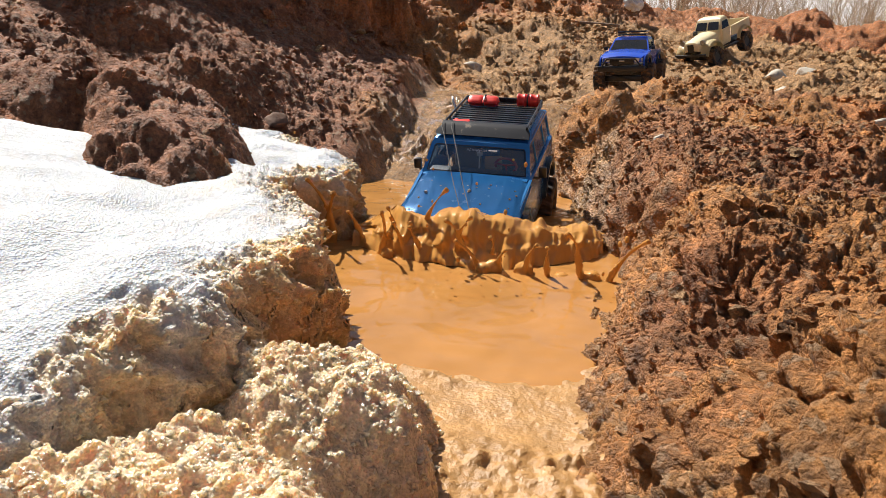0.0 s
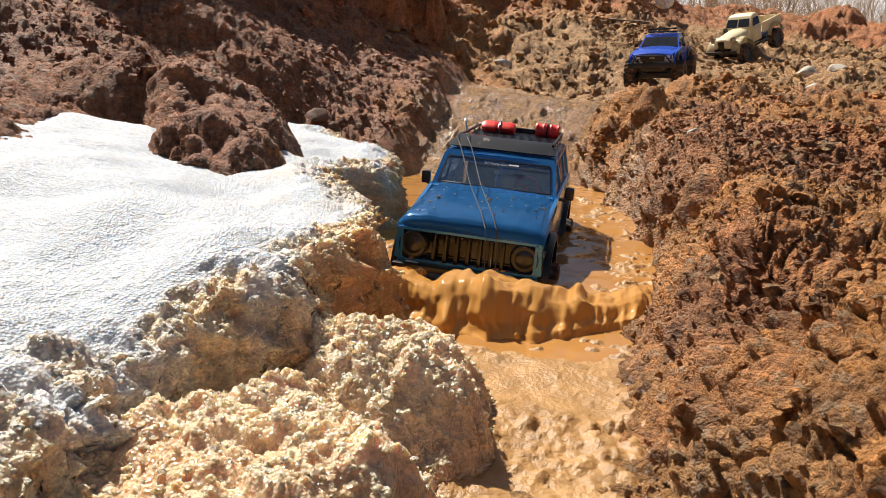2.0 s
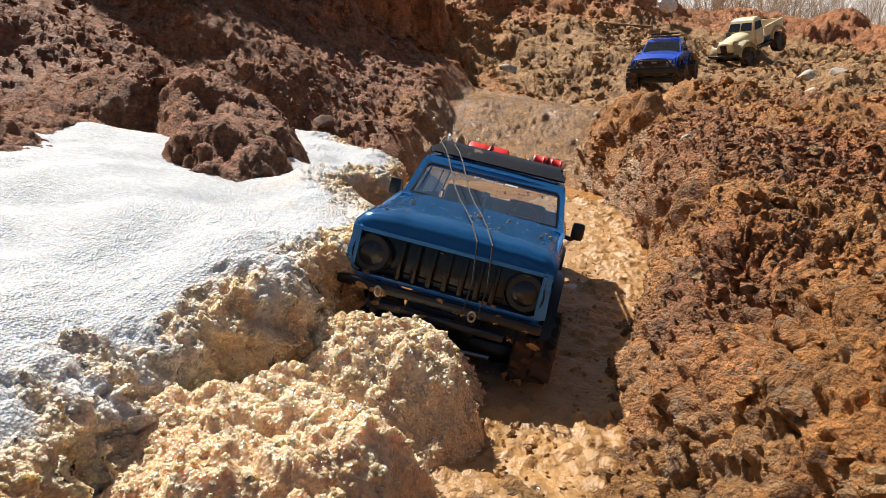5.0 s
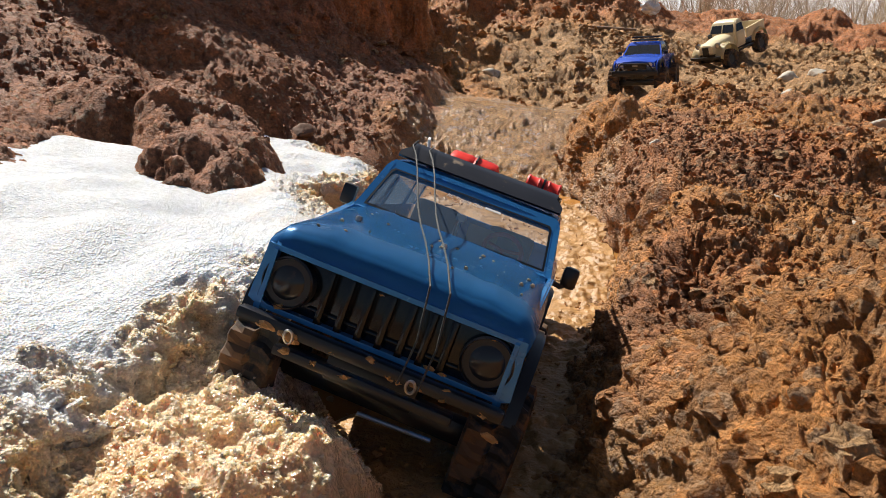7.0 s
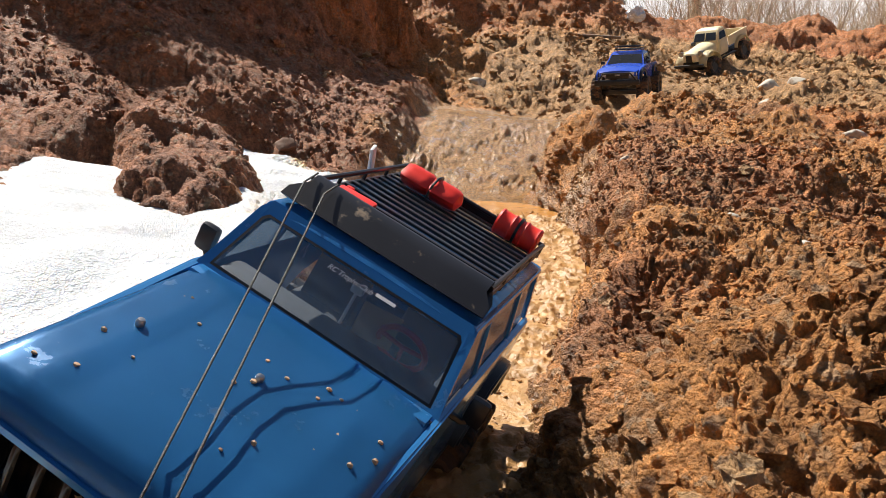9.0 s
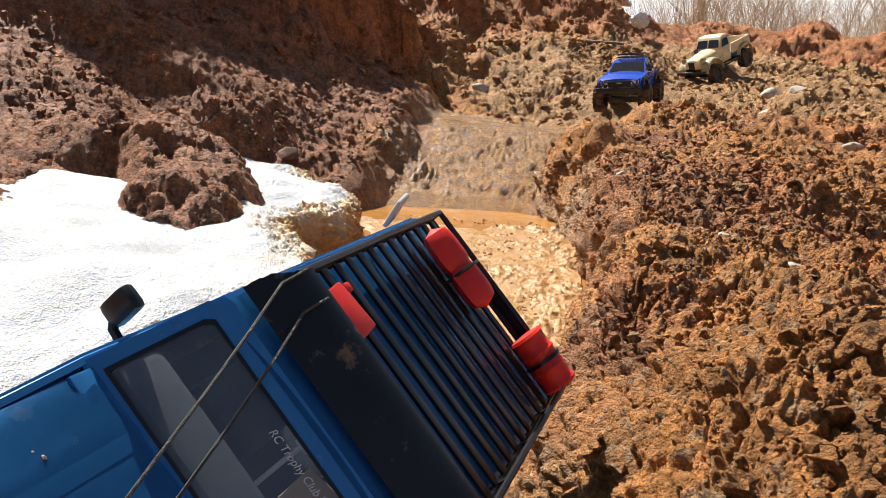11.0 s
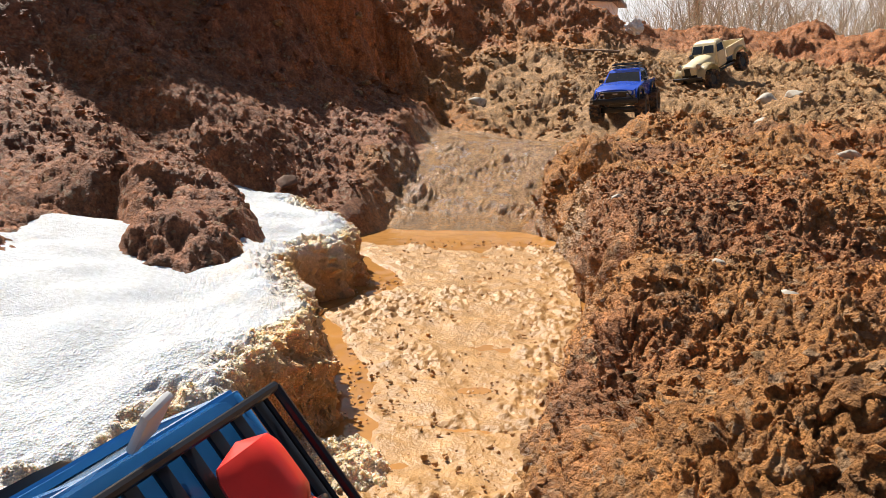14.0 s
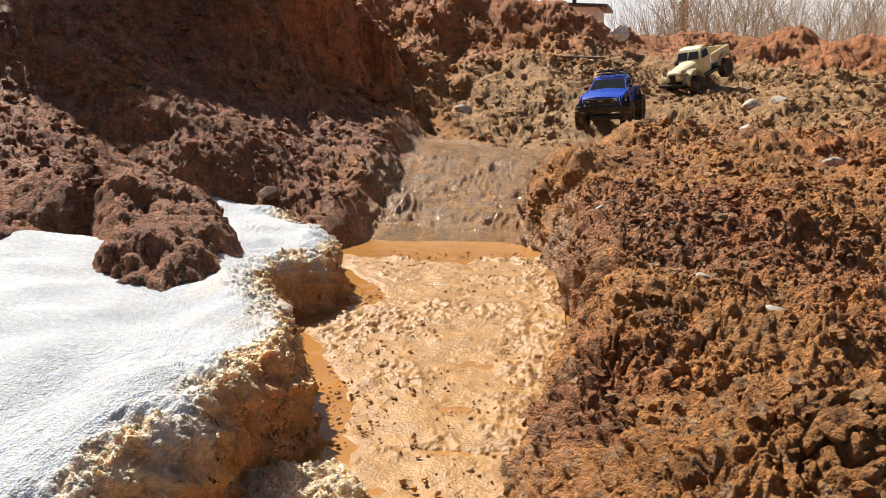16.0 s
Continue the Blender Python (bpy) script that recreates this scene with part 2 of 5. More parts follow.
def lumps(x, y, scale, seed=0, keep=1.0):
    """Rounded clods of about that size: 0 in the joints, up to 1 on their tops."""
    x, y = np.asarray(x, float) / scale, np.asarray(y, float) / scale
    ix, iy = np.floor(x), np.floor(y)
    best = np.zeros_like(x)
    for dx in (-1, 0, 1):
        for dy in (-1, 0, 1):
            cx, cy = ix + dx, iy + dy
            size = 0.42 + 0.5 * hashed(cx, cy, seed + 9)
            turn = 6.283 * hashed(cx, cy, seed + 21)
            ux, uy = (x - cx - hashed(cx, cy, seed)) / size, (y - cy - hashed(cx, cy, seed + 5)) / size
            c, s = np.cos(turn), np.sin(turn)
            a, b = (ux * c + uy * s) * 0.88, (uy * c - ux * s) * 1.25
            here = np.where(hashed(cx, cy, seed + 13) < keep, 0.5 + 0.5 * size, 0.0)
            dome = np.clip(1 - a * a - b * b, 0, 1) ** 0.8 * (1 + 0.22 * a + 0.3 * (hashed(cx, cy, seed + 23) - 0.5) * b)
            best = np.maximum(best, here * dome * (0.45 + 0.65 * hashed(cx, cy, seed + 17)))
    return best


def step(a, b, v):
    """0 before a, 1 past b, smooth between; a may be the greater."""
    t = np.clip((v - a) / (b - a), 0, 1)
    return t * t * (3 - 2 * t)


def hill(x, y, cx, cy, rx, ry, turn=0.0):
    c, s = math.cos(radians(turn)), math.sin(radians(turn))
    u, v = (x - cx) * c + (y - cy) * s, -(x - cx) * s + (y - cy) * c
    return np.exp(-((u / rx) ** 2 + (v / ry) ** 2))


# ---- the lie of the land (water level is z = 0) ----
def right_edge(y):
    return np.interp(y, [-1, 0.3, 0.62, 0.8, 1.0, 1.3, 1.6, 1.8, 2.2, 2.7, 3.2, 3.6, 4.1], [0.02, 0.045, 0.055, 0.055, 0.09, 0.094, 0.075, 0.03, 0.07, 0.25, 0.53, 0.75, 1.0])


def left_edge(y):
    return np.interp(y, [-1, 0.5, 0.7, 0.9, 1.15, 1.5, 1.8, 2.2, 2.7, 3.4], [-0.27, -0.25, -0.24, -0.25, -0.32, -0.36, -0.33, -0.33, -0.36, -0.42])


def bed(y):
    return np.interp(y, [-3, -0.2, 0.35, 0.6, 0.8, 1.0, 1.35, 1.6, 1.78, 2.05, 2.35, 2.7, 3.2, 3.65, 4.1, 4.6, 5.0, 5.8, 6.8, 9],
                     [0.1, 0.05, 0.002, -0.010, -0.025, -0.06, -0.08, -0.05, 0.0, 0.07, 0.125, 0.145, 0.16, 0.29, 0.385, 0.475, 0.51, 0.55, 0.4, 0.1])


def land_smooth(x, y):
    x, y = np.asarray(x, float), np.asarray(y, float)
    wob = 0.025 * fbm(x, y, 0.22, 2, 3)
    sr = x - right_edge(y) + wob
    sl = left_edge(y) - x + wob
    b = bed(y)
    plateau = np.interp(y, [-3, 0, 0.5, 1.0, 1.8, 2.4, 2.9, 3.3, 4.1, 5.0, 5.8, 6.8, 9], [0.14, 0.15, 0.155, 0.165, 0.185, 0.20, 0.24, 0.29, 0.34, 0.46, 0.55, 0.4, 0.1])
    wide = np.interp(y, [2.2, 3.0], [0.125, 0.35])
    right = (plateau - b) * step(-0.01, wide, sr)
    near_left = 0.07 * step(0.0, 0.09, sl) + 0.36 * np.clip(sl - 0.02, 0, 1.6) * np.interp(y, [-2, 0.3, 1.0, 1.7, 2.6, 3.4, 5], [0.25, 0.45, 0.85, 1.2, 1.15, 0.5, 0.3])
    z = b + right + near_left
    # the tall clay heap and its steep flank
    flank = x + 0.68 - 0.12 * (y - 2.7) + 0.06 * fbm(x, y, 0.25, 3, 21)
    z = z + 0.36 * (1 - step(-0.17, 0.06, flank)) * step(2.0, 2.65, y + 0.25 * fbm(x, y, 0.4, 2, 8)) * (1 - step(3.2, 4.2, y))
    # second rise is added mostly out of view, to shade the left slope
    z = z + 0.35 * hill(x, y, -2.4, 3.0, 1.1, 1.6) + 0.35 * hill(x, y, -1.80, 2.55, 0.55, 0.75)
    # rock tongue among the snow, boulders behind it
    z = np.maximum(z, 0.19 * step(0.05, 0.85, hill(x, y, -0.52, 1.08, 0.155, 0.34, 22)) - 0.01)
    z = z + 0.060 * hill(x, y, -0.74, 1.14, 0.12, 0.11) + 0.05 * hill(x, y, -0.60, 1.22, 0.10, 0.10)
    z = z + 0.06 * step(1.0, 1.25, y + 0.06 * fbm(x, y, 0.12, 2, 9)) * step(0.22, 0.34, sl) * (1 - step(1.6, 2.2, y))
    # heap on the near bank
    z = z + 0.092 * hill(x, y, 0.255, 0.37, 0.10, 0.12, -20) + 0.035 * hill(x, y, 0.30, 0.10, 0.2, 0.12) - 0.035 * hill(x, y, 0.30, 0.56, 0.07, 0.07)
    z = z + 0.03 * hill(x, y, 0.24, 1.2, 0.08, 0.2) - 0.03 * hill(x, y, 0.62, 1.0, 0.2, 0.3)
    z = z - 0.075 * hill(x, y, 0.82, 4.02, 0.26, 0.24) - 0.055 * hill(x, y, 0.39, 3.12, 0.22, 0.3)
    # far orange heaps along the crest
    for cx, cy, r, h in ((-0.75, 5.3, 0.75, 0.42), (-0.05, 5.2, 0.35, 0.20), (0.34, 5.15, 0.34, 0.11), (0.62, 5.4, 0.20, 0.10), (1.05, 5.5, 0.30, 0.16), (1.62, 5.8, 0.3, 0.13), (2.3, 5.6, 0.5, 0.10), (3.3, 5.4, 0.7, 0.1)):
        z = z + h * hill(x, y, cx, cy, r, r * 0.9)
    rad = np.hypot(x, y - 1.5)
    away = step(5.2, 8.0, rad)
    return z * (1 - away) + 0.12 * away


def relief(x, y):
    """How far clods stand out of the smooth ground."""
    x, y = np.asarray(x, float), np.asarray(y, float)
    sr, sl = x - right_edge(y), left_edge(y) - x
    rad = np.hypot(x, y)
    rough_r = step(-0.045, 0.05, sr)
    rough_l = step(0.02, 0.14, sl) * 0.62
    back = step(2.5, 3.0, y)
    keep = 1 - step(7, 12, rad)
    rough = np.clip(rough_r + rough_l + back * 0.9, 0.05 + 0.2 * (1 - step(0.7, 0.95, y)), 1) * keep * (1 - 0.85 * hill(x, y, 0.38, 3.1, 0.26, 0.4)) * (1 - 0.8 * hill(x, y, 0.82, 4.0, 0.3, 0.35))
    ramp = step(1.74, 1.9, y) * (1 - step(2.4, 2.7, y)) * (1 - np.clip(rough_r + rough_l, 0, 1))
    x = x + 0.12 * step(-0.01, 0.13, sr) * (1 - step(2.2, 3.0, y))
    wx, wy = x + 0.016 * fbm(x, y, 0.06, 4, 31, 0.6), y + 0.016 * fbm(x, y, 0.06, 4, 32, 0.6)
    wx2, wy2 = x + 0.005 * fbm(x, y, 0.016, 3, 33, 0.6), y + 0.005 * fbm(x, y, 0.016, 3, 34, 0.6)
    patch = np.clip(0.55 + 1.0 * fbm(x, y, 0.3, 3, 50), 0.05, 1.6)
    fine = np.clip(0.7 + 0.9 * fbm(x, y, 0.15, 2, 51), 0.15, 1.5)
    far = 1 + 0.5 * step(1.4, 3.4, rad)
    crack = step(0.16, 0.0, np.abs(fbm(x, y, 0.085, 4, 73, 0.6))) * far
    split = step(0.22, 0.0, np.abs(fbm(x, y, 0.030, 3, 74, 0.6)))
    h = rough * (0.034 * far * fbm(x, y, 0.26, 5, 40) + 0.018 * far * patch * lumps(wx, wy, 0.100, 60, 0.55) + 0.014 * far * patch * lumps(wx, wy, 0.050, 61, 0.6)
                 + 0.0085 * far * fine * lumps(wx2, wy2, 0.027, 62, 0.6) + 0.0050 * fine * lumps(wx2, wy2, 0.0135, 63, 0.65) + 0.0030 * lumps(wx2, wy2, 0.0068, 64, 0.6)
                 + 0.0040 * fbm(x, y, 0.014, 3, 71, 0.65) - 0.011 * crack - 0.005 * split - 0.014 * far)
    h = h + (0.3 + 0.7 * rough) * 0.0035 * fbm(x, y, 0.02, 3, 70) * keep
    # the drag marks of tyres on the ramp
    lines = np.sin((x - 0.16 * y) * 330 + 7 * fbm(x, y, 0.12, 3, 80))
    h = h + ramp * (0.0030 * lines * np.clip(0.4 + fbm(x, y, 0.09, 2, 81), 0, 1) + 0.011 * fbm(x, y, 0.09, 5, 82, 0.6) + 0.008 * lumps(wx2, wy2, 0.03, 83, 0.4) + 0.005 * lumps(wx2, wy2, 0.014, 84, 0.5))
    return h


def ground_points(x, y):
    """Points of the finished ground, with the clods pushed out along its slope."""
    z, e = land_smooth(x, y), 0.012
    gx, gy = (land_smooth(x + e, y) - z) / e, (land_smooth(x, y + e) - z) / e
    length = np.sqrt(1 + gx * gx + gy * gy)
    h = relief(x, y)
    return x - gx / length * h, y - gy / length * h, z + h / length


def grid_mesh(name, X, Y, Z, mat, attrs, wrap=False):
    """A sheet over the points X, Y, Z (rows by columns)."""
    r, c = X.shape
    me = bpy.data.meshes.new(name)
    me.vertices.add(r * c)
    me.vertices.foreach_set("co", np.stack([X, Y, Z], -1).astype(np.float32).ravel())
    i = np.arange(r * c).reshape(r, c)
    if wrap:
        i = np.concatenate([i, i[:, :1]], 1)
    q = np.stack([i[:-1, :-1], i[:-1, 1:], i[1:, 1:], i[1:, :-1]], -1).reshape(-1, 4)
    me.loops.add(q.size)
    me.loops.foreach_set("vertex_index", q.astype(np.int32).ravel())
    me.polygons.add(len(q))
    me.polygons.foreach_set("loop_start", np.arange(0, q.size, 4, dtype=np.int32))
    me.polygons.foreach_set("use_smooth", np.ones(len(q), dtype=bool))
    me.update(calc_edges=True)
    me.materials.append(mat)
    for key, v in attrs.items():
        a = me.attributes.new(key, "FLOAT", "POINT")
        a.data.foreach_set("value", np.clip(v, 0, 1).astype(np.float32).ravel())
    return me


def soil_tones(X, Y):
    sr, sl = X - right_edge(Y), left_edge(Y) - X
    n1, n2, n3 = fbm(X, Y, 0.35, 4, 90), fbm(X, Y, 0.5, 4, 91), fbm(X, Y, 0.12, 3, 92)
    clay = step(-0.02, 0.12, sl + 0.08 * n3) * (1 - step(2.5, 3.4, Y + 0.5 * n1)) * 0.95 + step(0.15, 0.6, n1) * 0.6 * (1 - step(2.5, 4, Y))
    red = step(0.1, 0.7, n2) * 0.55 * step(0.10, 0.35, sr) + step(2.3, 2.9, Y) * step(-0.2, 0.5, sl + 0.4 * n1) * 0.85 + step(4.5, 5.0, Y + 0.3 * n1) * 0.9
    red = np.maximum(red, 0.55 * hill(X, Y, 0.19, 0.62, 0.07, 0.10)) + 0.5 * step(0.3, 0.8, n3) * step(0.02, 0.2, sl)
    grey = step(2.4, 2.9, Y + 0.3 * n1) * (1 - step(4.3, 4.9, Y + 0.4 * n2)) * step(-0.25, 0.15, X + 0.35 * n2 + 0.35) * 0.75
    mud = (1 - step(-0.02, 0.09, sr + 0.05 * n3)) * (1 - step(-0.02, 0.08, sl + 0.04 * n3)) * (1 - step(2.6, 3.0, Y))
    slope = mud * step(1.70, 1.95, Y)
    mud, grey = mud - 0.45 * slope, np.maximum(grey, 0.70 * slope)
    clay = np.maximum(clay, 0.12 * slope)
    wet = (mud + slope) * 0.55 + (1 - step(0.0, 0.12, sr)) * step(-0.1, 0, sr) * 0.35 * (1 - step(2.4, 3, Y)) + step(0.0, 0.5, n3) * 0.10 + 0.12 * step(0.0, 0.2, sl) * (1 - step(2.6, 3.4, Y)) * step(-0.5, 0.3, n1)
    return dict(clay=clay, red=red, grey=grey, mud=mud, wet=wet)


def build_ground():
    dense = np.linspace(radians(-46), radians(33), 760)
    loose = np.linspace(radians(33), radians(314), 110)[1:-1]
    ang = np.concatenate([dense, loose])
    rad = np.concatenate([[0.002], np.geomspace(0.2, 7.4, 850), np.geomspace(8.4, 400, 36)])
    A, R = np.meshgrid(-ang, rad)
    X, Y = 0.05 - R * np.sin(A), -0.15 + R * np.cos(A)
    GX, GY, GZ = ground_points(X, Y)
    me = grid_mesh("ground", GX, GY, GZ, SOIL, soil_tones(X, Y), wrap=True)
    return tagged(new("ground", me), "churned brown and orange clay with clods and wheel ruts", "ground", kind="structure")


build_ground()


def build_water():
    X, Y = np.meshgrid(np.linspace(-0.45, 0.2, 130), np.linspace(0.30, 1.95, 260))
    Z = 0.0012 * fbm(X, Y, 0.06, 3, 101) + 0.0006 * fbm(X, Y, 0.02, 2, 102)
    return tagged(new("water", grid_mesh("water", X, Y, Z, WATER, {})), "opaque ochre muddy water filling the rut", "water", kind="structure")


build_water()


# ---- snow ----
def snow_edge(y):
    return np.interp(y, [-0.6, 0.1, 0.25, 0.35, 0.43, 0.52, 0.60, 0.68, 0.75, 0.82, 0.92, 1.00, 1.08, 1.16, 1.25, 1.35, 1.45, 1.52],
                     [-0.30, -0.235, -0.225, -0.228, -0.220, -0.190, -0.165, -0.165, -0.185, -0.225, -0.265, -0.30, -0.35, -0.30, -0.262, -0.29, -0.37, -0.46])


SNOW_EDGE = {}


def build_snow():
    ys = np.linspace(-0.5, 1.60, 540)
    us = np.concatenate([np.linspace(-1.5, -0.20, 110), np.linspace(-0.198, 0.05, 220)])
    U, Y = np.meshgrid(us, ys)
    X = snow_edge(Y) + U
    wobble = 0.014 * fbm(X, Y, 0.07, 3, 110) + 0.011 * lumps(X, Y, 0.035, 111) + 0.005 * lumps(X, Y, 0.014, 118) - 0.008
    d = -U + wobble
    lobe, near = step(1.02, 1.14, Y), 1 - step(0.36, 0.54, Y)
    top = 0.104 - 0.022 * lobe - 0.028 * near * (1 - step(0.0, 0.22, d)) + 0.03 * step(0, 0.10, d) + 0.05 * step(0.05, 0.6, d) * step(0.4, 1.0, Y) + 0.07 * step(0.5, 1.1, d) + 0.020 * fbm(X, Y, 0.22, 3, 112) * step(0.02, 0.12, d)
    top = top - 0.022 * hill(X, Y, -0.36, 0.74, 0.06, 0.09) + 0.012 * hill(X, Y, -0.27, 0.50, 0.06, 0.08)
    crust = 0.012 * lumps(X + 0.004 * fbm(X, Y, 0.01, 2, 5), Y, 0.018, 113) + 0.008 * lumps(X, Y, 0.009, 114) + 0.003 * lumps(X, Y, 0.005, 123)
    edge = 1 - step(0.015, 0.075, d + 0.02 * fbm(X, Y, 0.06, 2, 6))
    Z = top + crust * (0.04 + 1.1 * edge) + 0.0008 * fbm(X, Y, 0.006, 2, 115)
    wall = step(-0.012, 0.022 + 0.010 * near, d)
    Z = -0.03 + (Z + 0.03) * wall ** 0.7
    X = X + (1 - wall) * wall * 0.05 * fbm(X, Z * 3 + Y, 0.03, 3, 116) + (1 - step(0.01, 0.05, d)) * (0.019 * lumps(Y, Z, 0.022, 120) + 0.012 * lumps(Y, Z, 0.010, 121) + 0.006 * lumps(Y, Z, 0.005, 122) - 0.010)
    nz = fbm(X, Y, 0.05, 4, 117)
    dirt = 1 - step(0.012, 0.055, d + 0.026 * nz - 0.010 * near)
    dirt = np.maximum(dirt, 0.7 * hill(X, Y, -0.24, 0.90, 0.10, 0.14) * step(-0.3, 0.4, nz))
    deep = (1 - step(0.0, 0.026, d + 0.012 * nz)) * 0.85
    me = grid_mesh("snow", X, Y, Z, SNOW, dict(dirt=dirt, deep=deep))
    shown = (dirt > 0.3) & (Z > 0.004) & (Y > 0.2)
    SNOW_EDGE.update(spots=np.stack([X, Y, Z], -1)[shown], dirt=dirt[shown], deep=deep[shown])
    return tagged(new("snow", me), "melting white snow bank with brown stained crusty edge", "snow", kind="structure")


build_snow()


MOUND_GRAINS = {}


def slush_heap(cx, cy, rx, ry, h, seed, label):
    u = np.linspace(-1.25, 1.25, 240)
    U, V = np.meshgrid(u, u)
    X, Y = U * rx, V * ry
    d = np.hypot(U, V) + 0.16 * fbm(X + cx, Y + cy, 0.06, 3, seed)
    Z = h * (1 - step(0.32, 1.05, d)) ** 0.8 - 0.035
    wx, wy = X + cx + 0.004 * fbm(X, Y, 0.012, 2, seed + 1), Y + cy + 0.004 * fbm(X, Y, 0.012, 2, seed + 2)
    Z = Z + 0.020 * fbm(wx, wy, 0.09, 3, seed + 3) + 0.011 * lumps(wx, wy, 0.042, seed + 4) + 0.0080 * lumps(wx, wy, 0.019, seed + 5) + 0.0055 * lumps(wx, wy, 0.0095, seed + 6) + 0.003 * lumps(wx, wy, 0.005, seed + 9)
    dirt = 0.25 + 0.5 * fbm(wx, wy, 0.04, 3, seed + 7)
    deep = step(0.55, 1.0, d) * 0.7 + step(0.2, 0.8, fbm(wx, wy, 0.05, 3, seed + 8)) * 0.5
    MOUND_GRAINS[seed] = (np.stack([X, Y, Z], -1)[Z > -0.01], np.clip(dirt, 0, 1)[Z > -0.01], deep[Z > -0.01])
    ob = tagged(new("slush_mound", grid_mesh("slush_mound", X, Y, Z, SLUSH, dict(dirt=dirt, deep=deep * 0.6))), label, "slush mound", "slush mounds in the rut")
    ob.matrix_basis = Matrix.Translation((cx, cy, 0))
    return ob


SLUSH_FAR = slush_heap(-0.145, 0.50, 0.120, 0.13, 0.096, 200, "granular brown slush mound standing beside the water")
SLUSH_NEAR = slush_heap(-0.17, 0.33, 0.15, 0.16, 0.096, 220, "coarse tan slush mound piled on the mud")


# ---- helpers for things ----
def part(name, bm, mat, parent=None, label="", smooth=True):
    me = bpy.data.meshes.new(name)
    bmesh.ops.recalc_face_normals(bm, faces=bm.faces)
    bm.to_mesh(me)
    bm.free()
    for p in me.polygons:
        p.use_smooth = smooth
    if smooth:
        me.set_sharp_from_angle(angle=radians(38))
    me.materials.append(mat)
    ob = new(name, me)
    ob.parent = parent
    return tagged(ob, label)


def thing(name, label, category, group=""):
    return tagged(new(name), label, category, group)


def box(sx, sy, sz, at=(0, 0, 0), bevel=0.0, turn=(0, 0, 0), seg=2, bm=None):
    b = bmesh.new()
    bmesh.ops.create_cube(b, size=1, matrix=Matrix.Diagonal((sx, sy, sz, 1)))
    if bevel:
        bmesh.ops.bevel(b, geom=b.edges, offset=bevel, segments=seg, affect="EDGES", profile=0.6)
    bmesh.ops.transform(b, matrix=pose(*at, *turn), verts=b.verts)
    return join(bm, b)


def join(bm, b):
    if bm is None:
        return b
    me = bpy.data.meshes.new("tmp")
    b.to_mesh(me)
    b.free()
    bm.from_mesh(me)
    bpy.data.meshes.remove(me)
    return bm


def tube(points, r, sides=8, bm=None, taper=None, caps=True):
    """A round bar along the points."""
    b = bmesh.new()
    pts = [Vector(p) for p in points]
    rings = []
    for i, p in enumerate(pts):
        way = (pts[min(i + 1, len(pts) - 1)] - pts[max(i - 1, 0)]).normalized()
        a = way.orthogonal().normalized() if i == 0 else (a - way * a.dot(way)).normalized()
        c = way.cross(a)
        rr = r if taper is None else r * taper[i]
        rings.append([b.verts.new(p + rr * (a * math.cos(k * math.tau / sides) + c * math.sin(k * math.tau / sides))) for k in range(sides)])
    for u, v in zip(rings, rings[1:]):
        for k in range(sides):
            b.faces.new((u[k], u[(k + 1) % sides], v[(k + 1) % sides], v[k]))
    if caps:
        b.faces.new(rings[0][::-1])
        b.faces.new(rings[-1])
    return join(bm, b)


def lathe(profile, sides=32, axis="X", at=(0, 0, 0), bm=None):
    """Turn a profile of (along, radius) round the axis through at."""
    b = bmesh.new()
    rings = []
    for u, r in profile:
        ring = []
        for k in range(sides):
            a = k * math.tau / sides
            p = (u, r * math.cos(a), r * math.sin(a))
            p = p if axis == "X" else ((p[1], u, p[2]) if axis == "Y" else (p[1], p[2], u))
            ring.append(b.verts.new(Vector(p) + Vector(at)))
        rings.append(ring)
    for u, v in zip(rings, rings[1:]):
        for k in range(sides):
            b.faces.new((u[k], u[(k + 1) % sides], v[(k + 1) % sides], v[k]))
    if profile[0][1] > 1e-6:
        b.faces.new(rings[0])
    if profile[-1][1] > 1e-6:
        b.faces.new(rings[-1])
    bmesh.ops.remove_doubles(b, verts=b.verts, dist=1e-7)
    return join(bm, b)


def slab(outline, thick, to3d, bevel=0.0, bm=None):
    """A plate with that outline in (u, v), thick along w; to3d(u, v, w) lays it out."""
    b = bmesh.new()
    lo = [b.verts.new(to3d(u, v, 0)) for u, v in outline]
    hi = [b.verts.new(to3d(u, v, thick)) for u, v in outline]
    b.faces.new(lo[::-1])
    b.faces.new(hi)
    n = len(outline)
    for i in range(n):
        b.faces.new((lo[i], lo[(i + 1) % n], hi[(i + 1) % n], hi[i]))
    if bevel:
        rim = [e for e in b.edges if (e.verts[0] in hi) and (e.verts[1] in hi)]
        bmesh.ops.bevel(b, geom=rim, offset=bevel, segments=2, affect="EDGES")
    return join(bm, b)


def loft(sections, bm=None, close=True):
    """A skin through sections that have the same number of points."""
    b = bmesh.new()
    rows = [[b.verts.new(p) for p in s] for s in sections]
    n = len(rows[0])
    for u, v in zip(rows, rows[1:]):
        for k in range(n if close else n - 1):
            b.faces.new((u[k], u[(k + 1) % n], v[(k + 1) % n], v[k]))
    if close:
        b.faces.new(rows[0][::-1])
        b.faces.new(rows[-1])
    return join(bm, b)


def arch(y, r, z0, up, n=9):
    """Points of a wheel opening from front to back, along the lower edge."""
    return [(y + r * math.cos(k * math.pi / n), z0 + up * math.sin(k * math.pi / n)) for k in range(n + 1)]


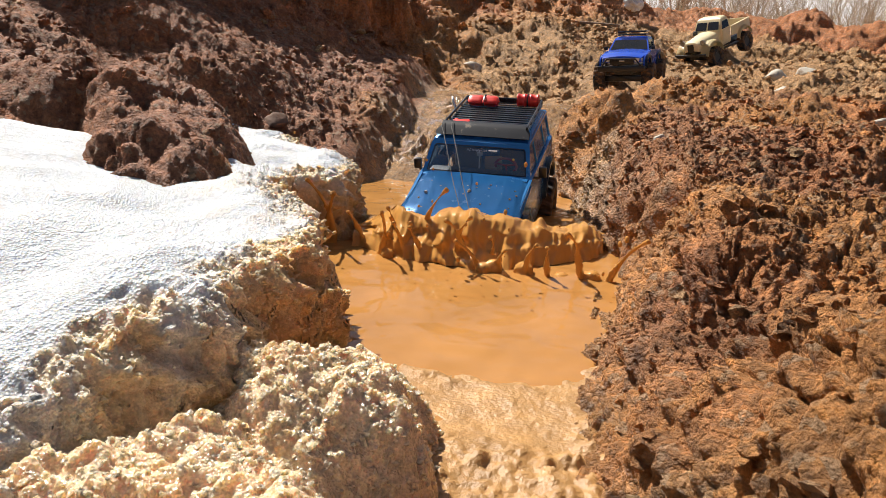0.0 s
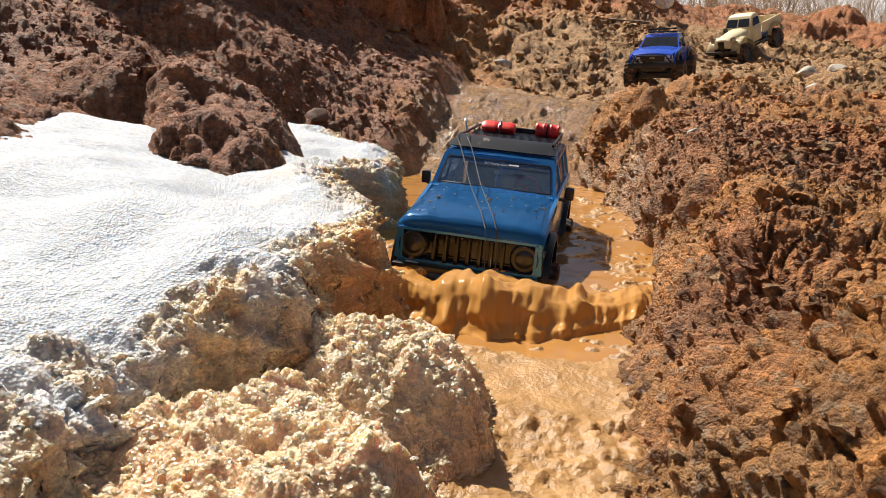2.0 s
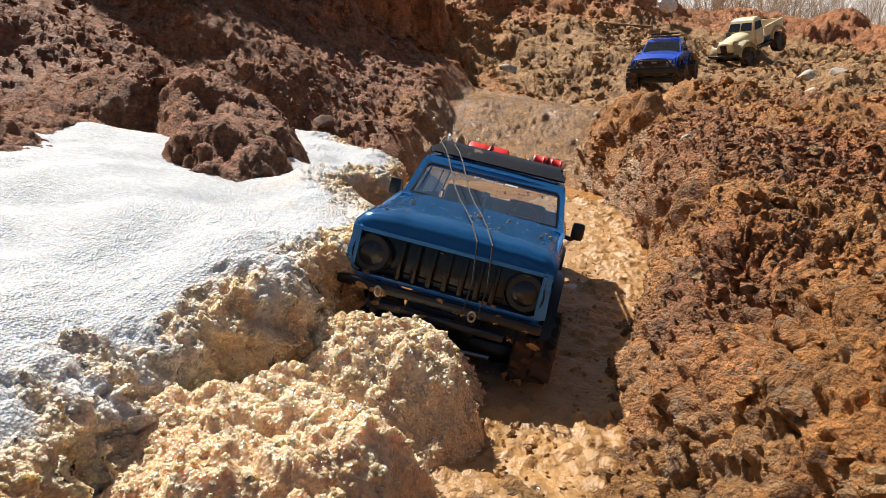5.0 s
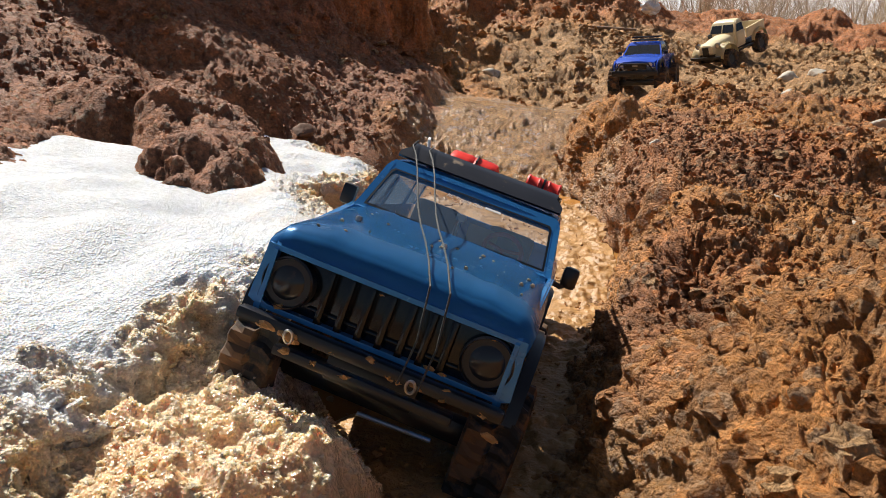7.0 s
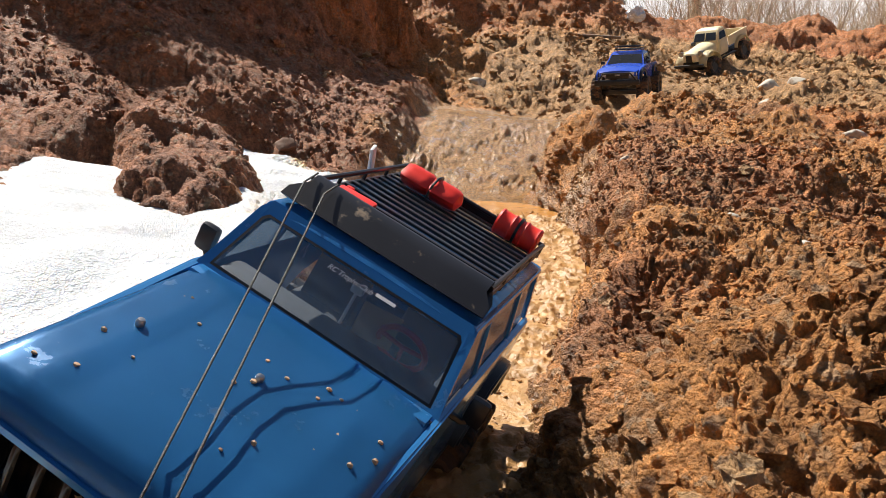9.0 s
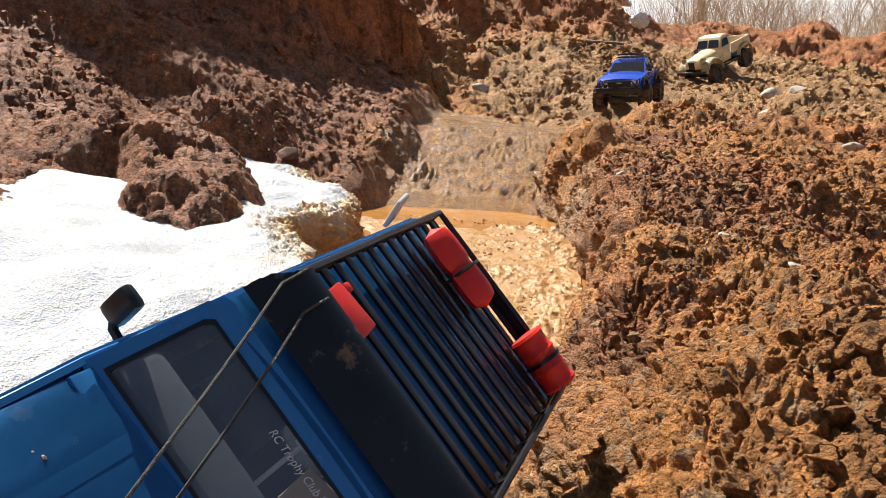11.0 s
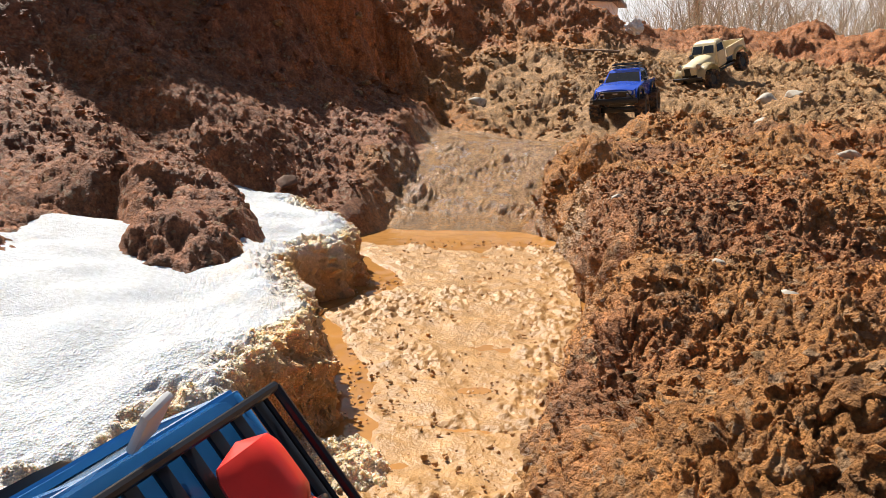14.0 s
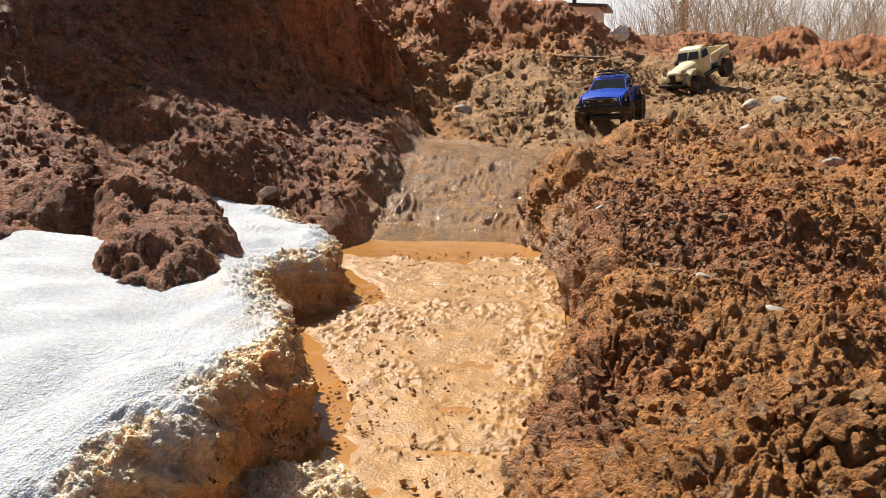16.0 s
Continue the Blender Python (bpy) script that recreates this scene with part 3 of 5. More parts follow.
def wheel(parent, at, r=0.052, w=0.042, rim=STEEL, name="wheel"):
    hub = part(name, lathe([(-w * .3, r * .50), (-w * .36, r * .55), (-w * .3, r * .42), (-w * .12, r * .3), (-w * .12, r * .12), (-w * .3, r * .1), (-w * .3, 0),
                            ], 20, bm=lathe([(w * .3, 0), (w * .3, r * .1), (w * .12, r * .12), (w * .12, r * .3), (w * .3, r * .42), (w * .36, r * .55), (w * .3, r * .5)], 20)), rim, parent)
    hub.location = at
    prof = [(-.36, .52), (-.5, .62), (-.5, .80), (-.49, .88), (-.44, .95), (-.22, .95), (-.04, .95), (.04, .95), (.22, .95), (.44, .95), (.49, .88), (.5, .80), (.5, .62), (.36, .52)]
    sides, rings, bm = 72, [], bmesh.new()
    for i, (u, q) in enumerate(prof):
        ring = []
        for k in range(sides):
            lug = ((k + (2 if u > 0 else 0) + int(abs(u) * 4)) % 4) < 2
            rr = r * (q + (0.05 if lug else -0.03) * (0.85 < q))
            a = k * math.tau / sides
            ring.append(bm.verts.new((w * u, rr * math.cos(a), rr * math.sin(a))))
        rings.append(ring)
    for u, v in zip(rings, rings[1:]):
        for k in range(sides):
            bm.faces.new((u[k], u[(k + 1) % sides], v[(k + 1) % sides], v[k]))
    part("tyre", bm, RUBBER, hub, smooth=False)
    return hub


# ---- the blue four-wheel-drive model truck ----
def text_mesh(words, size):
    cu = bpy.data.curves.new("lettering", "FONT")
    cu.body, cu.size, cu.align_x, cu.shear, cu.extrude = words, size, "CENTER", 0.25, 0.00008
    ob = bpy.data.objects.new("lettering", cu)
    scene.collection.objects.link(ob)
    me = bpy.data.meshes.new_from_object(ob.evaluated_get(bpy.context.evaluated_depsgraph_get()))
    bpy.data.objects.remove(ob)
    return me


def blue_truck():
    car = thing("model_truck", "muddy blue model off-road truck with loaded black roof rack", "model truck")
    # sides of the body, with wheel openings
    low = [(0.236, 0.100)] + arch(0.152, 0.060, 0.092, 0.050)[::1] + arch(-0.152, 0.060, 0.092, 0.050) + [(-0.212, 0.105)]
    side = [(0.226, 0.160), (0.236, 0.150)] + low + [(-0.214, 0.172), (-0.205, 0.180), (0.06, 0.181)]
    for s in (1, -1):
        def lay(u, v, w, s=s):
            taper = 0.0975 - 0.03 * max(0, v - 0.165) - 0.006 * max(0.0, (u - 0.18) / 0.05)
            return (s * (taper - 0.005 + w), u, v)
        part("side_panel", slab(side, 0.005, lay, 0.0018), PAINT, car)
        for y in (0.152, -0.152):
            flare = [(y + (0.060 + d) * math.cos(k * math.pi / 10), 0.092 + (0.050 + d) * math.sin(k * math.pi / 10)) for d in (0.0,) for k in range(11)]
            outer = [(y + 0.068 * math.cos(k * math.pi / 10), 0.092 + 0.058 * math.sin(k * math.pi / 10)) for k in range(10, -1, -1)]
            part("wheel_arch_flare", slab(flare + outer, 0.009, lambda u, v, w, s=s: (s * (0.0965 + w), u, v), 0.002), BLACK, car, "black flare")
    # bonnet: crowned skin between rounded shoulders
    secs = []
    for y, hw, z, dz in ((0.232, 0.094, 0.151, 0.000), (0.2315, 0.0955, 0.157, 0.003), (0.228, 0.0965, 0.1635, 0.004), (0.220, 0.097, 0.1675, 0.005), (0.18, 0.0975, 0.1705, 0.006), (0.12, 0.0975, 0.1755, 0.006), (0.064, 0.097, 0.181, 0.005)):
        row = []
        for k in range(25):
            u = -1 + 2 * k / 24
            fall = 0.010 * max(0.0, (abs(u) - 0.86) / 0.14) ** 2
            ridge = 0.0022 * math.exp(-((abs(u) - 0.62) / 0.05) ** 2) if dz > 0.003 else 0
            row.append((u * hw, y, z + dz * (1 - u * u) - fall + ridge))
        secs.append(row)
    bm = loft(secs, close=False)
    bmesh.ops.solidify(bm, geom=bm.faces[:], thickness=0.0025)
    part("bonnet", bm, PAINT, car)
    # front: blue surround, black grille, ribs, round lamps
    ring = [(-0.094, 0.153), (0.094, 0.153), (0.0965, 0.112), (0.086, 0.108), (-0.086, 0.108), (-0.0965, 0.112)]
    hole = [(-0.089, 0.1495), (0.089, 0.1495), (0.0905, 0.1155), (0.082, 0.1115), (-0.082, 0.1115), (-0.0905, 0.1155)]
    b = bmesh.new()
    lay = lambda p, y: (p[0], y, p[1])
    vo, vi = [b.verts.new(lay(p, 0.2345)) for p in ring], [b.verts.new(lay(p, 0.2345)) for p in hole]
    wo, wi = [b.verts.new(lay(p, 0.222)) for p in ring], [b.verts.new(lay(p, 0.222)) for p in hole]
    for k in range(6):
        j = (k + 1) % 6
        b.faces.new((vo[k], vo[j], vi[j], vi[k]))
        b.faces.new((vi[k], vi[j], wi[j], wi[k]))
        b.faces.new((vo[k], wo[k], wo[j], vo[j]))
    part("grille_surround", b, PAINT, car)
    part("grille", box(0.176, 0.006, 0.044, (0, 0.2225, 0.129), 0.001), GLOSS, car, "black recessed grille")
    for k in range(7):
        part("grille_rib", box(0.0055, 0.011, 0.041, (-0.045 + 0.015 * k, 0.229, 0.129), 0.0022), GLOSS, car, "black grille rib")
    part("grille_bar", box(0.112, 0.004, 0.003, (0, 0.226, 0.118), 0.001), GLOSS, car)
    for s in (1, -1):
        lamp = part("headlight", lathe([(0.222, 0.0185), (0.2345, 0.0185), (0.236, 0.0172), (0.233, 0.0165)], 28, "Y", (s * 0.073, 0, 0.1305)), BLACK, car)
        part("lens", lathe([(0.229, 0.0165), (0.232, 0.014), (0.2345, 0.009), (0.2355, 0.0)], 28, "Y", (s * 0.073, 0, 0.1305)), LAMP_GLASS, lamp, "dull dark headlight glass")
    # bumper with shackles and mud
    part("front_bumper", box(0.192, 0.012, 0.009, (0, 0.243, 0.1035), 0.003, bm=box(0.130, 0.010, 0.007, (0, 0.240, 0.087), 0.002)), BLACK, car, "black bumper caked with mud")
    part("skid_bar", tube([(-0.055, 0.215, 0.060), (0.0, 0.215, 0.058)], 0.0018), STEEL, car, "bare steel tie rod")
    for x in (0.055, -0.033):
        pts = [(x + 0.0032 * math.cos(a), 0.251 + 0.002 * math.sin(a), 0.101 + 0.0048 * math.sin(a)) for a in [k * math.tau / 14 for k in range(15)]]
        part("shackle", tube(pts, 0.0011, 6), STEEL, car, "small steel shackle")
    # cab: pillars, roof, screen frame
    def cab_x(z):
        return 0.0935 - 0.22 * (z - 0.18)
    A = [(0.0585, 0.180), (0.0195, 0.226)]
    outer = [(-0.0945, 0.178), (0.0945, 0.178), (0.0915, 0.190), (0.0855, 0.222), (0.080, 0.2285), (-0.080, 0.2285), (-0.0855, 0.222), (-0.0915, 0.190)]
    inner = [(-0.086, 0.1825), (0.086, 0.1825), (0.085, 0.189), (0.0795, 0.2175), (0.0765, 0.2205), (-0.0765, 0.2205), (-0.0795, 0.2175), (-0.085, 0.189)]
    def screen(x, z, w=0.0):
        return (x, 0.0605 - (z - 0.178) * 0.86 + w * 0.75, z + w * 0.65)
    b = bmesh.new()
    vo, vi = [b.verts.new(screen(*p, 0.002)) for p in outer], [b.verts.new(screen(*p, 0.0015)) for p in inner]
    wo, wi = [b.verts.new(screen(*p, -0.006)) for p in outer], [b.verts.new(screen(*p, -0.006)) for p in inner]
    for k in range(8):
        j = (k + 1) % 8
        for q in ((vo[k], vo[j], vi[j], vi[k]), (vi[k], vi[j], wi[j], wi[k]), (vo[k], wo[k], wo[j], vo[j]), (wo[k], wi[k], wi[j], wo[j])):
            b.faces.new(q)
    frame_ob = part("windscreen_frame", b, PAINT, car)
    b = bmesh.new()
    rim_o, rim_i = [b.verts.new(screen(*p, 0.0022)) for p in inner], [b.verts.new(screen(p[0] * 0.975, 0.2015 + (p[1] - 0.2015) * 0.93, 0.0024)) for p in inner]
    for k in range(8):
        j = (k + 1) % 8
        b.faces.new((rim_o[k], rim_o[j], rim_i[j], rim_i[k]))
    part("seal", b, BLACK, frame_ob, "black rubber seal")
    b = bmesh.new()
    b.faces.new([b.verts.new(screen(*p, 0.0005)) for p in inner])
    g = part("windscreen", b, GLASS, car, "smoked windscreen glass", smooth=False)
    g.visible_shadow = False
    me = text_mesh("RC Trophy Club", 0.0052)
    me.materials.append(WHITE)
    t = new("lettering", me)
    t.parent = frame_ob
    tagged(t, "white lettering on the windscreen")
    tilt = math.degrees(math.atan2(0.65, 0.75))
    t.matrix_basis = Matrix.Translation(screen(0.004, 0.2130, 0.003)) @ Matrix.Rotation(math.pi, 4, "Z") @ pose(0, 0, 0, 90 - tilt + 0)
    part("lettering_bar", box(0.015, 0.0004, 0.0024, screen(-0.0235, 0.2148, 0.003), 0, (49, 0, 0)), WHITE, frame_ob, "white word on the windscreen", smooth=False)
    # side windows and posts
    for s in (1, -1):
        posts = [[(0.0585, 0.180), (0.050, 0.180), (0.012, 0.226), (0.022, 0.226)], [(-0.028, 0.180), (-0.036, 0.180), (-0.036, 0.226), (-0.028, 0.226)],
                 [(-0.130, 0.180), (-0.138, 0.180), (-0.138, 0.226), (-0.130, 0.226)], [(-0.198, 0.180), (-0.208, 0.180), (-0.206, 0.226), (-0.196, 0.226)]]
        for o in posts:
            part("post", slab(o, 0.004, lambda u, v, w, s=s: (s * (cab_x(v) - 0.004 + w), u, v), 0.0008), PAINT, car)
        part("cab_rail", slab([(0.024, 0.222), (-0.206, 0.222), (-0.206, 0.2285), (0.018, 0.2285)], 0.006, lambda u, v, w, s=s: (s * (cab_x(v) - 0.005 + w), u, v), 0.0015), PAINT, car)
        for o in ([(0.050, 0.181), (-0.028, 0.181), (-0.028, 0.223), (0.015, 0.223)], [(-0.036, 0.181), (-0.130, 0.181), (-0.130, 0.223), (-0.036, 0.223)], [(-0.138, 0.181), (-0.198, 0.181), (-0.197, 0.223), (-0.138, 0.223)]):
            w = part("side_window", slab(o, 0.0008, lambda u, v, w, s=s: (s * (cab_x(v) - 0.003 + w), u, v)), GLASS, car, smooth=False)
            w.visible_shadow = False
    secs = []
    for y, hw, z in ((0.022, 0.0800, 0.2270), (0.014, 0.0825, 0.2325), (-0.02, 0.083, 0.2355), (-0.19, 0.083, 0.2345), (-0.207, 0.082, 0.2290)):
        secs.append([(hw * math.sin(a) if abs(math.sin(a)) < 0.99 else hw * math.sin(a), y, z - 0.007 * (1 - math.cos(a) ** 0.5 if math.cos(a) > 0 else 1)) for a in [radians(-90 + 180 * k / 16) for k in range(17)]])
    bm = loft(secs, close=False)
    bmesh.ops.solidify(bm, geom=bm.faces[:], thickness=0.003)
    part("roof", bm, PAINT, car)
    part("tailgate", box(0.180, 0.006, 0.085, (0, -0.209, 0.140), 0.002), PAINT, car)
    part("rear_window_frame", box(0.172, 0.005, 0.010, (0, -0.205, 0.184), 0.002, bm=box(0.164, 0.005, 0.010, (0, -0.204, 0.224), 0.002)), PAINT, car)
    part("cowl", box(0.180, 0.014, 0.006, (0, 0.066, 0.179), 0.002), PAINT, car)
    # cabin inside
    part("cabin_floor", box(0.178, 0.27, 0.004, (0, -0.07, 0.118), 0.001), INTERIOR, car)
    part("dashboard", box(0.172, 0.030, 0.026, (0, 0.034, 0.168), 0.006), INTERIOR, car)
    for x in (0.042, -0.042):
        part("seat", box(0.050, 0.05, 0.022, (x, -0.045, 0.136), 0.008, bm=box(0.050, 0.016, 0.062, (x, -0.075, 0.168), 0.007, (12, 0, 0))), INTERIOR, car)
    ringpts = [(0.0 + 0.0185 * math.cos(a), 0, 0.0185 * math.sin(a)) for a in [k * math.tau / 24 for k in range(25)]]
    sw = part("steering_wheel", tube(ringpts, 0.0024, 8, bm=tube([(-0.017, 0, 0.004), (0, -0.001, 0), (0.017, 0, 0.004)], 0.0018, 6, bm=tube([(0, -0.001, 0), (0, 0, -0.017)], 0.0018, 6))), RED_RIM, car, "red steering wheel")
    sw.matrix_basis = pose(-0.043, 0.006, 0.183, -28, 0, 0)
    part("note_card", box(0.030, 0.001, 0.024, (-0.020, 0.004, 0.186), 0, (25, 0, 15)), TAN, car, "pale card behind the glass", smooth=False)
    part("gear_lever", tube([(0.004, 0.012, 0.150), (0.006, -0.002, 0.186), (0.006, -0.004, 0.196)], 0.0014, 6, bm=box(0.010, 0.006, 0.007, (0.006, -0.004, 0.198), 0.002)), WHITE, car, "white lever")
    # roof rack
    rack = part("roof_rack", tube([(0.074, -0.204, 0.247), (0.074, -0.012, 0.247)], 0.0021, 8, bm=tube([(-0.074, -0.204, 0.247), (-0.074, -0.012, 0.247)], 0.0021, 8, bm=tube([(-0.074, -0.204, 0.247), (0.074, -0.204, 0.247)], 0.0021, 8))), BLACK, car, "black wire roof rack with slats")
    part("rack_base_rail", tube([(0.074, -0.204, 0.2385), (0.074, -0.012, 0.2385)], 0.0018, 6, bm=tube([(-0.074, -0.204, 0.2385), (-0.074, -0.012, 0.2385)], 0.0018, 6, bm=tube([(-0.074, -0.204, 0.2385), (0.074, -0.204, 0.2385)], 0.0018, 6))), BLACK, rack)
    for k in range(13):
        part("slat", box(0.146, 0.0058, 0.0022, (0, -0.030 - 0.0140 * k, 0.2395), 0.0007), BLACK, rack)
    for s in (1, -1):
        for y in (-0.204, -0.156, -0.108, -0.06, -0.014):
            part("stanchion", tube([(s * 0.074, y, 0.234), (s * 0.074, y, 0.247)], 0.0016, 6), BLACK, rack)
    part("rack_back_plate", box(0.050, 0.0016, 0.0105, (-0.010, -0.204, 0.2425), 0.0005), BLACK, rack)
    secs = []
    for y, z in ((0.014, 0.2355), (0.006, 0.2405), (-0.004, 0.2465), (-0.014, 0.251), (-0.020, 0.2505), (-0.020, 0.247), (-0.004, 0.240), (0.010, 0.2335)):
        secs.append([(x, y, z) for x in (-0.0815 + 0.008 * ((0.251 - z) < 0.006), -0.04, 0.0, 0.04, 0.0815 - 0.008 * ((0.251 - z) < 0.006))])
    secs.append(secs[0])
    bm = loft(secs, close=False)
    part("wind_deflector", bm, material("dusty_black_plastic", (0.013, 0.013, 0.016), 0.32, dirt=0.85, dirt_color=(0.20, 0.14, 0.09), dirt_scale=75, dirt_edge=0.60), car, "black roof deflector smeared with dried mud")
    # cargo on the rack
    secs = []
    for k in range(17):
        u = -1 + 2 * k / 16
        e = (1 - abs(u) ** 9) ** 0.5
        rib = 1 - 0.07 * (math.cos(u * 9) > 0.93) - 0.10 * math.exp(-(u / 0.07) ** 2)
        secs.append([(0.0335 + u * 0.0315, -0.166 + 0.0155 * e * rib * math.cos(a) * (1 + 0.1 * math.cos(4 * a)), 0.250 + 0.0095 * e * rib * math.sin(a) * (1 + 0.1 * math.cos(4 * a))) for a in [j * math.tau / 18 for j in range(18)]])
    case = part("cargo_case", loft(secs), RED, rack, "red ribbed plastic cargo case")
    part("strap", tube([(0.030, -0.150, 0.243), (0.030, -0.1515, 0.255), (0.030, -0.160, 0.2608), (0.030, -0.172, 0.2608), (0.030, -0.180, 0.256), (0.030, -0.183, 0.243)], 0.0013, 6), BLACK, case, "black elastic strap")
    prof = [(-0.0205, 0.006), (-0.0205, 0.0115), (-0.0185, 0.0125), (-0.0165, 0.0115), (-0.008, 0.0115), (-0.006, 0.0127), (-0.004, 0.0115), (0.004, 0.0115), (0.006, 0.0127), (0.008, 0.0115), (0.0165, 0.0115), (0.0185, 0.0125), (0.0205, 0.0115), (0.0205, 0.006)]
    bar = part("barrel", lathe(prof, 26, "X", (-0.050, -0.184, 0.251)), RED, rack, "red ribbed plastic barrel")
    part("strap", lathe([(-0.0012, 0.0118), (-0.0012, 0.0130), (0.0012, 0.0130), (0.0012, 0.0118)], 26, "X", (-0.050, -0.184, 0.251)), BLACK, bar, "black elastic strap")
    part("fuel_can", box(0.030, 0.019, 0.006, (0.046, -0.030, 0.2455), 0.0018, (0, 0, 8), bm=box(0.006, 0.006, 0.006, (0.057, -0.041, 0.2455), 0.0015)), RED, rack, "small flat red can")
    part("aerial_flag", box(0.0035, 0.013, 0.024, (0.086, -0.140, 0.250), 0.0016, (-14, 14, 10)), WHITE, car, "white plastic tag")
    # cords from the deflector to the bumper
    for (x0, x1) in ((0.073, -0.026), (0.056, -0.040)):
        pts = [(x0, -0.012, 0.253), (x0, 0.004, 0.2475)]
        for k in range(1, 9):
            u = k / 8
            pts.append((x0 + (x1 - x0) * u * 0.95, 0.004 + 0.238 * u, 0.2475 - 0.083 * u + 0.004 * math.sin(u * 9)))
        pts += [(x1, 0.247, 0.13), (x1 + 0.002, 0.251, 0.100)]
        part("cord", tube(pts, 0.00075, 6), ROPE, car, "grey cord stretched from roof to bumper")
    for x, y, z in ((0.062, 0.150, 0.1775), (-0.006, 0.133, 0.1795)):
        part("bonnet_pin", lathe([(0, 0.0024), (0.0025, 0.0028), (0.0042, 0.0020), (0.0046, 0)], 12, "Z", (x, y, z)), STEEL, car, "muddy bonnet pin")
    for s in (1, -1):
        mir = part("mirror", box(0.0145, 0.009, 0.020, (s * 0.110, 0.028, 0.184), 0.004), BLACK, car, "black door mirror")
        part("mirror_arm", tube([(s * 0.094, 0.034, 0.176), (s * 0.104, 0.031, 0.174), (s * 0.110, 0.028, 0.178)], 0.0026, 6), BLACK, mir)
        part("sill", box(0.012, 0.19, 0.014, (s * 0.092, 0, 0.088), 0.003), BLACK, car)
    part("chassis", box(0.070, 0.42, 0.022, (0, 0.0, 0.080), 0.004, bm=box(0.176, 0.024, 0.020, (0, 0.152, 0.054), 0.006, bm=box(0.176, 0.024, 0.020, (0, -0.152, 0.054), 0.006))), BLACK, car, "black chassis and axles")
    wheels = [wheel(car, (s * 0.094, y, 0.054), 0.054, 0.042, BLACK) for y in (0.152, -0.152) for s in (1, -1)]
    # mud crumbs on the bonnet
    rnd = random.Random(4)
    for k in range(26):
        x, y = rnd.uniform(-0.085, 0.085), rnd.uniform(0.09, 0.225)
        z = 0.1705 + (0.19 - y) * 0.078 + 0.0055 * (1 - (x / 0.0975) ** 2) - (0.003 if y > 0.21 else 0)
        b = bmesh.new()
        bmesh.ops.create_icosphere(b, subdivisions=1, radius=rnd.uniform(0.0008, 0.0022), matrix=pose(x, y, z, rnd.uniform(0, 90)) @ Matrix.Diagonal((1, 1.3, 0.7, 1)))
        part("mud_fleck", b, TAN, car, "dried mud fleck")
    # wet mud caught on the bumper, the grille ribs and the lip of the bonnet
    for k in range(22):
        x = rnd.uniform(-0.094, 0.094)
        y, z, r = rnd.choice(((0.2475, 0.1065, 0.0030), (0.2480, 0.101, 0.0026), (0.2445, 0.089, 0.0030), (0.2335, 0.1125, 0.0022), (0.2340, 0.146, 0.0014)))
        if x > 0.035:
            r *= 1.5
        b = bmesh.new()
        bmesh.ops.create_icosphere(b, subdivisions=2, radius=r * rnd.uniform(0.5, 1.1), matrix=pose(x, y, z + rnd.uniform(-0.001, 0.001), rnd.uniform(0, 360), rnd.uniform(-15, 15)) @ Matrix.Diagonal((rnd.uniform(1, 2.6), 0.7, 0.7, 1)))
        for v in b.verts:
            v.co += 0.0018 * Vector((noise.noise(v.co * 700), noise.noise(v.co * 700 + Vector((9, 0, 0))), noise.noise(v.co * 700 + Vector((0, 9, 0)))))
        part("mud_clump", b, SLURRY, car, "wet ochre mud stuck to the bumper")
    return car, wheels


TRUCK, TRUCK_WHEELS = blue_truck()


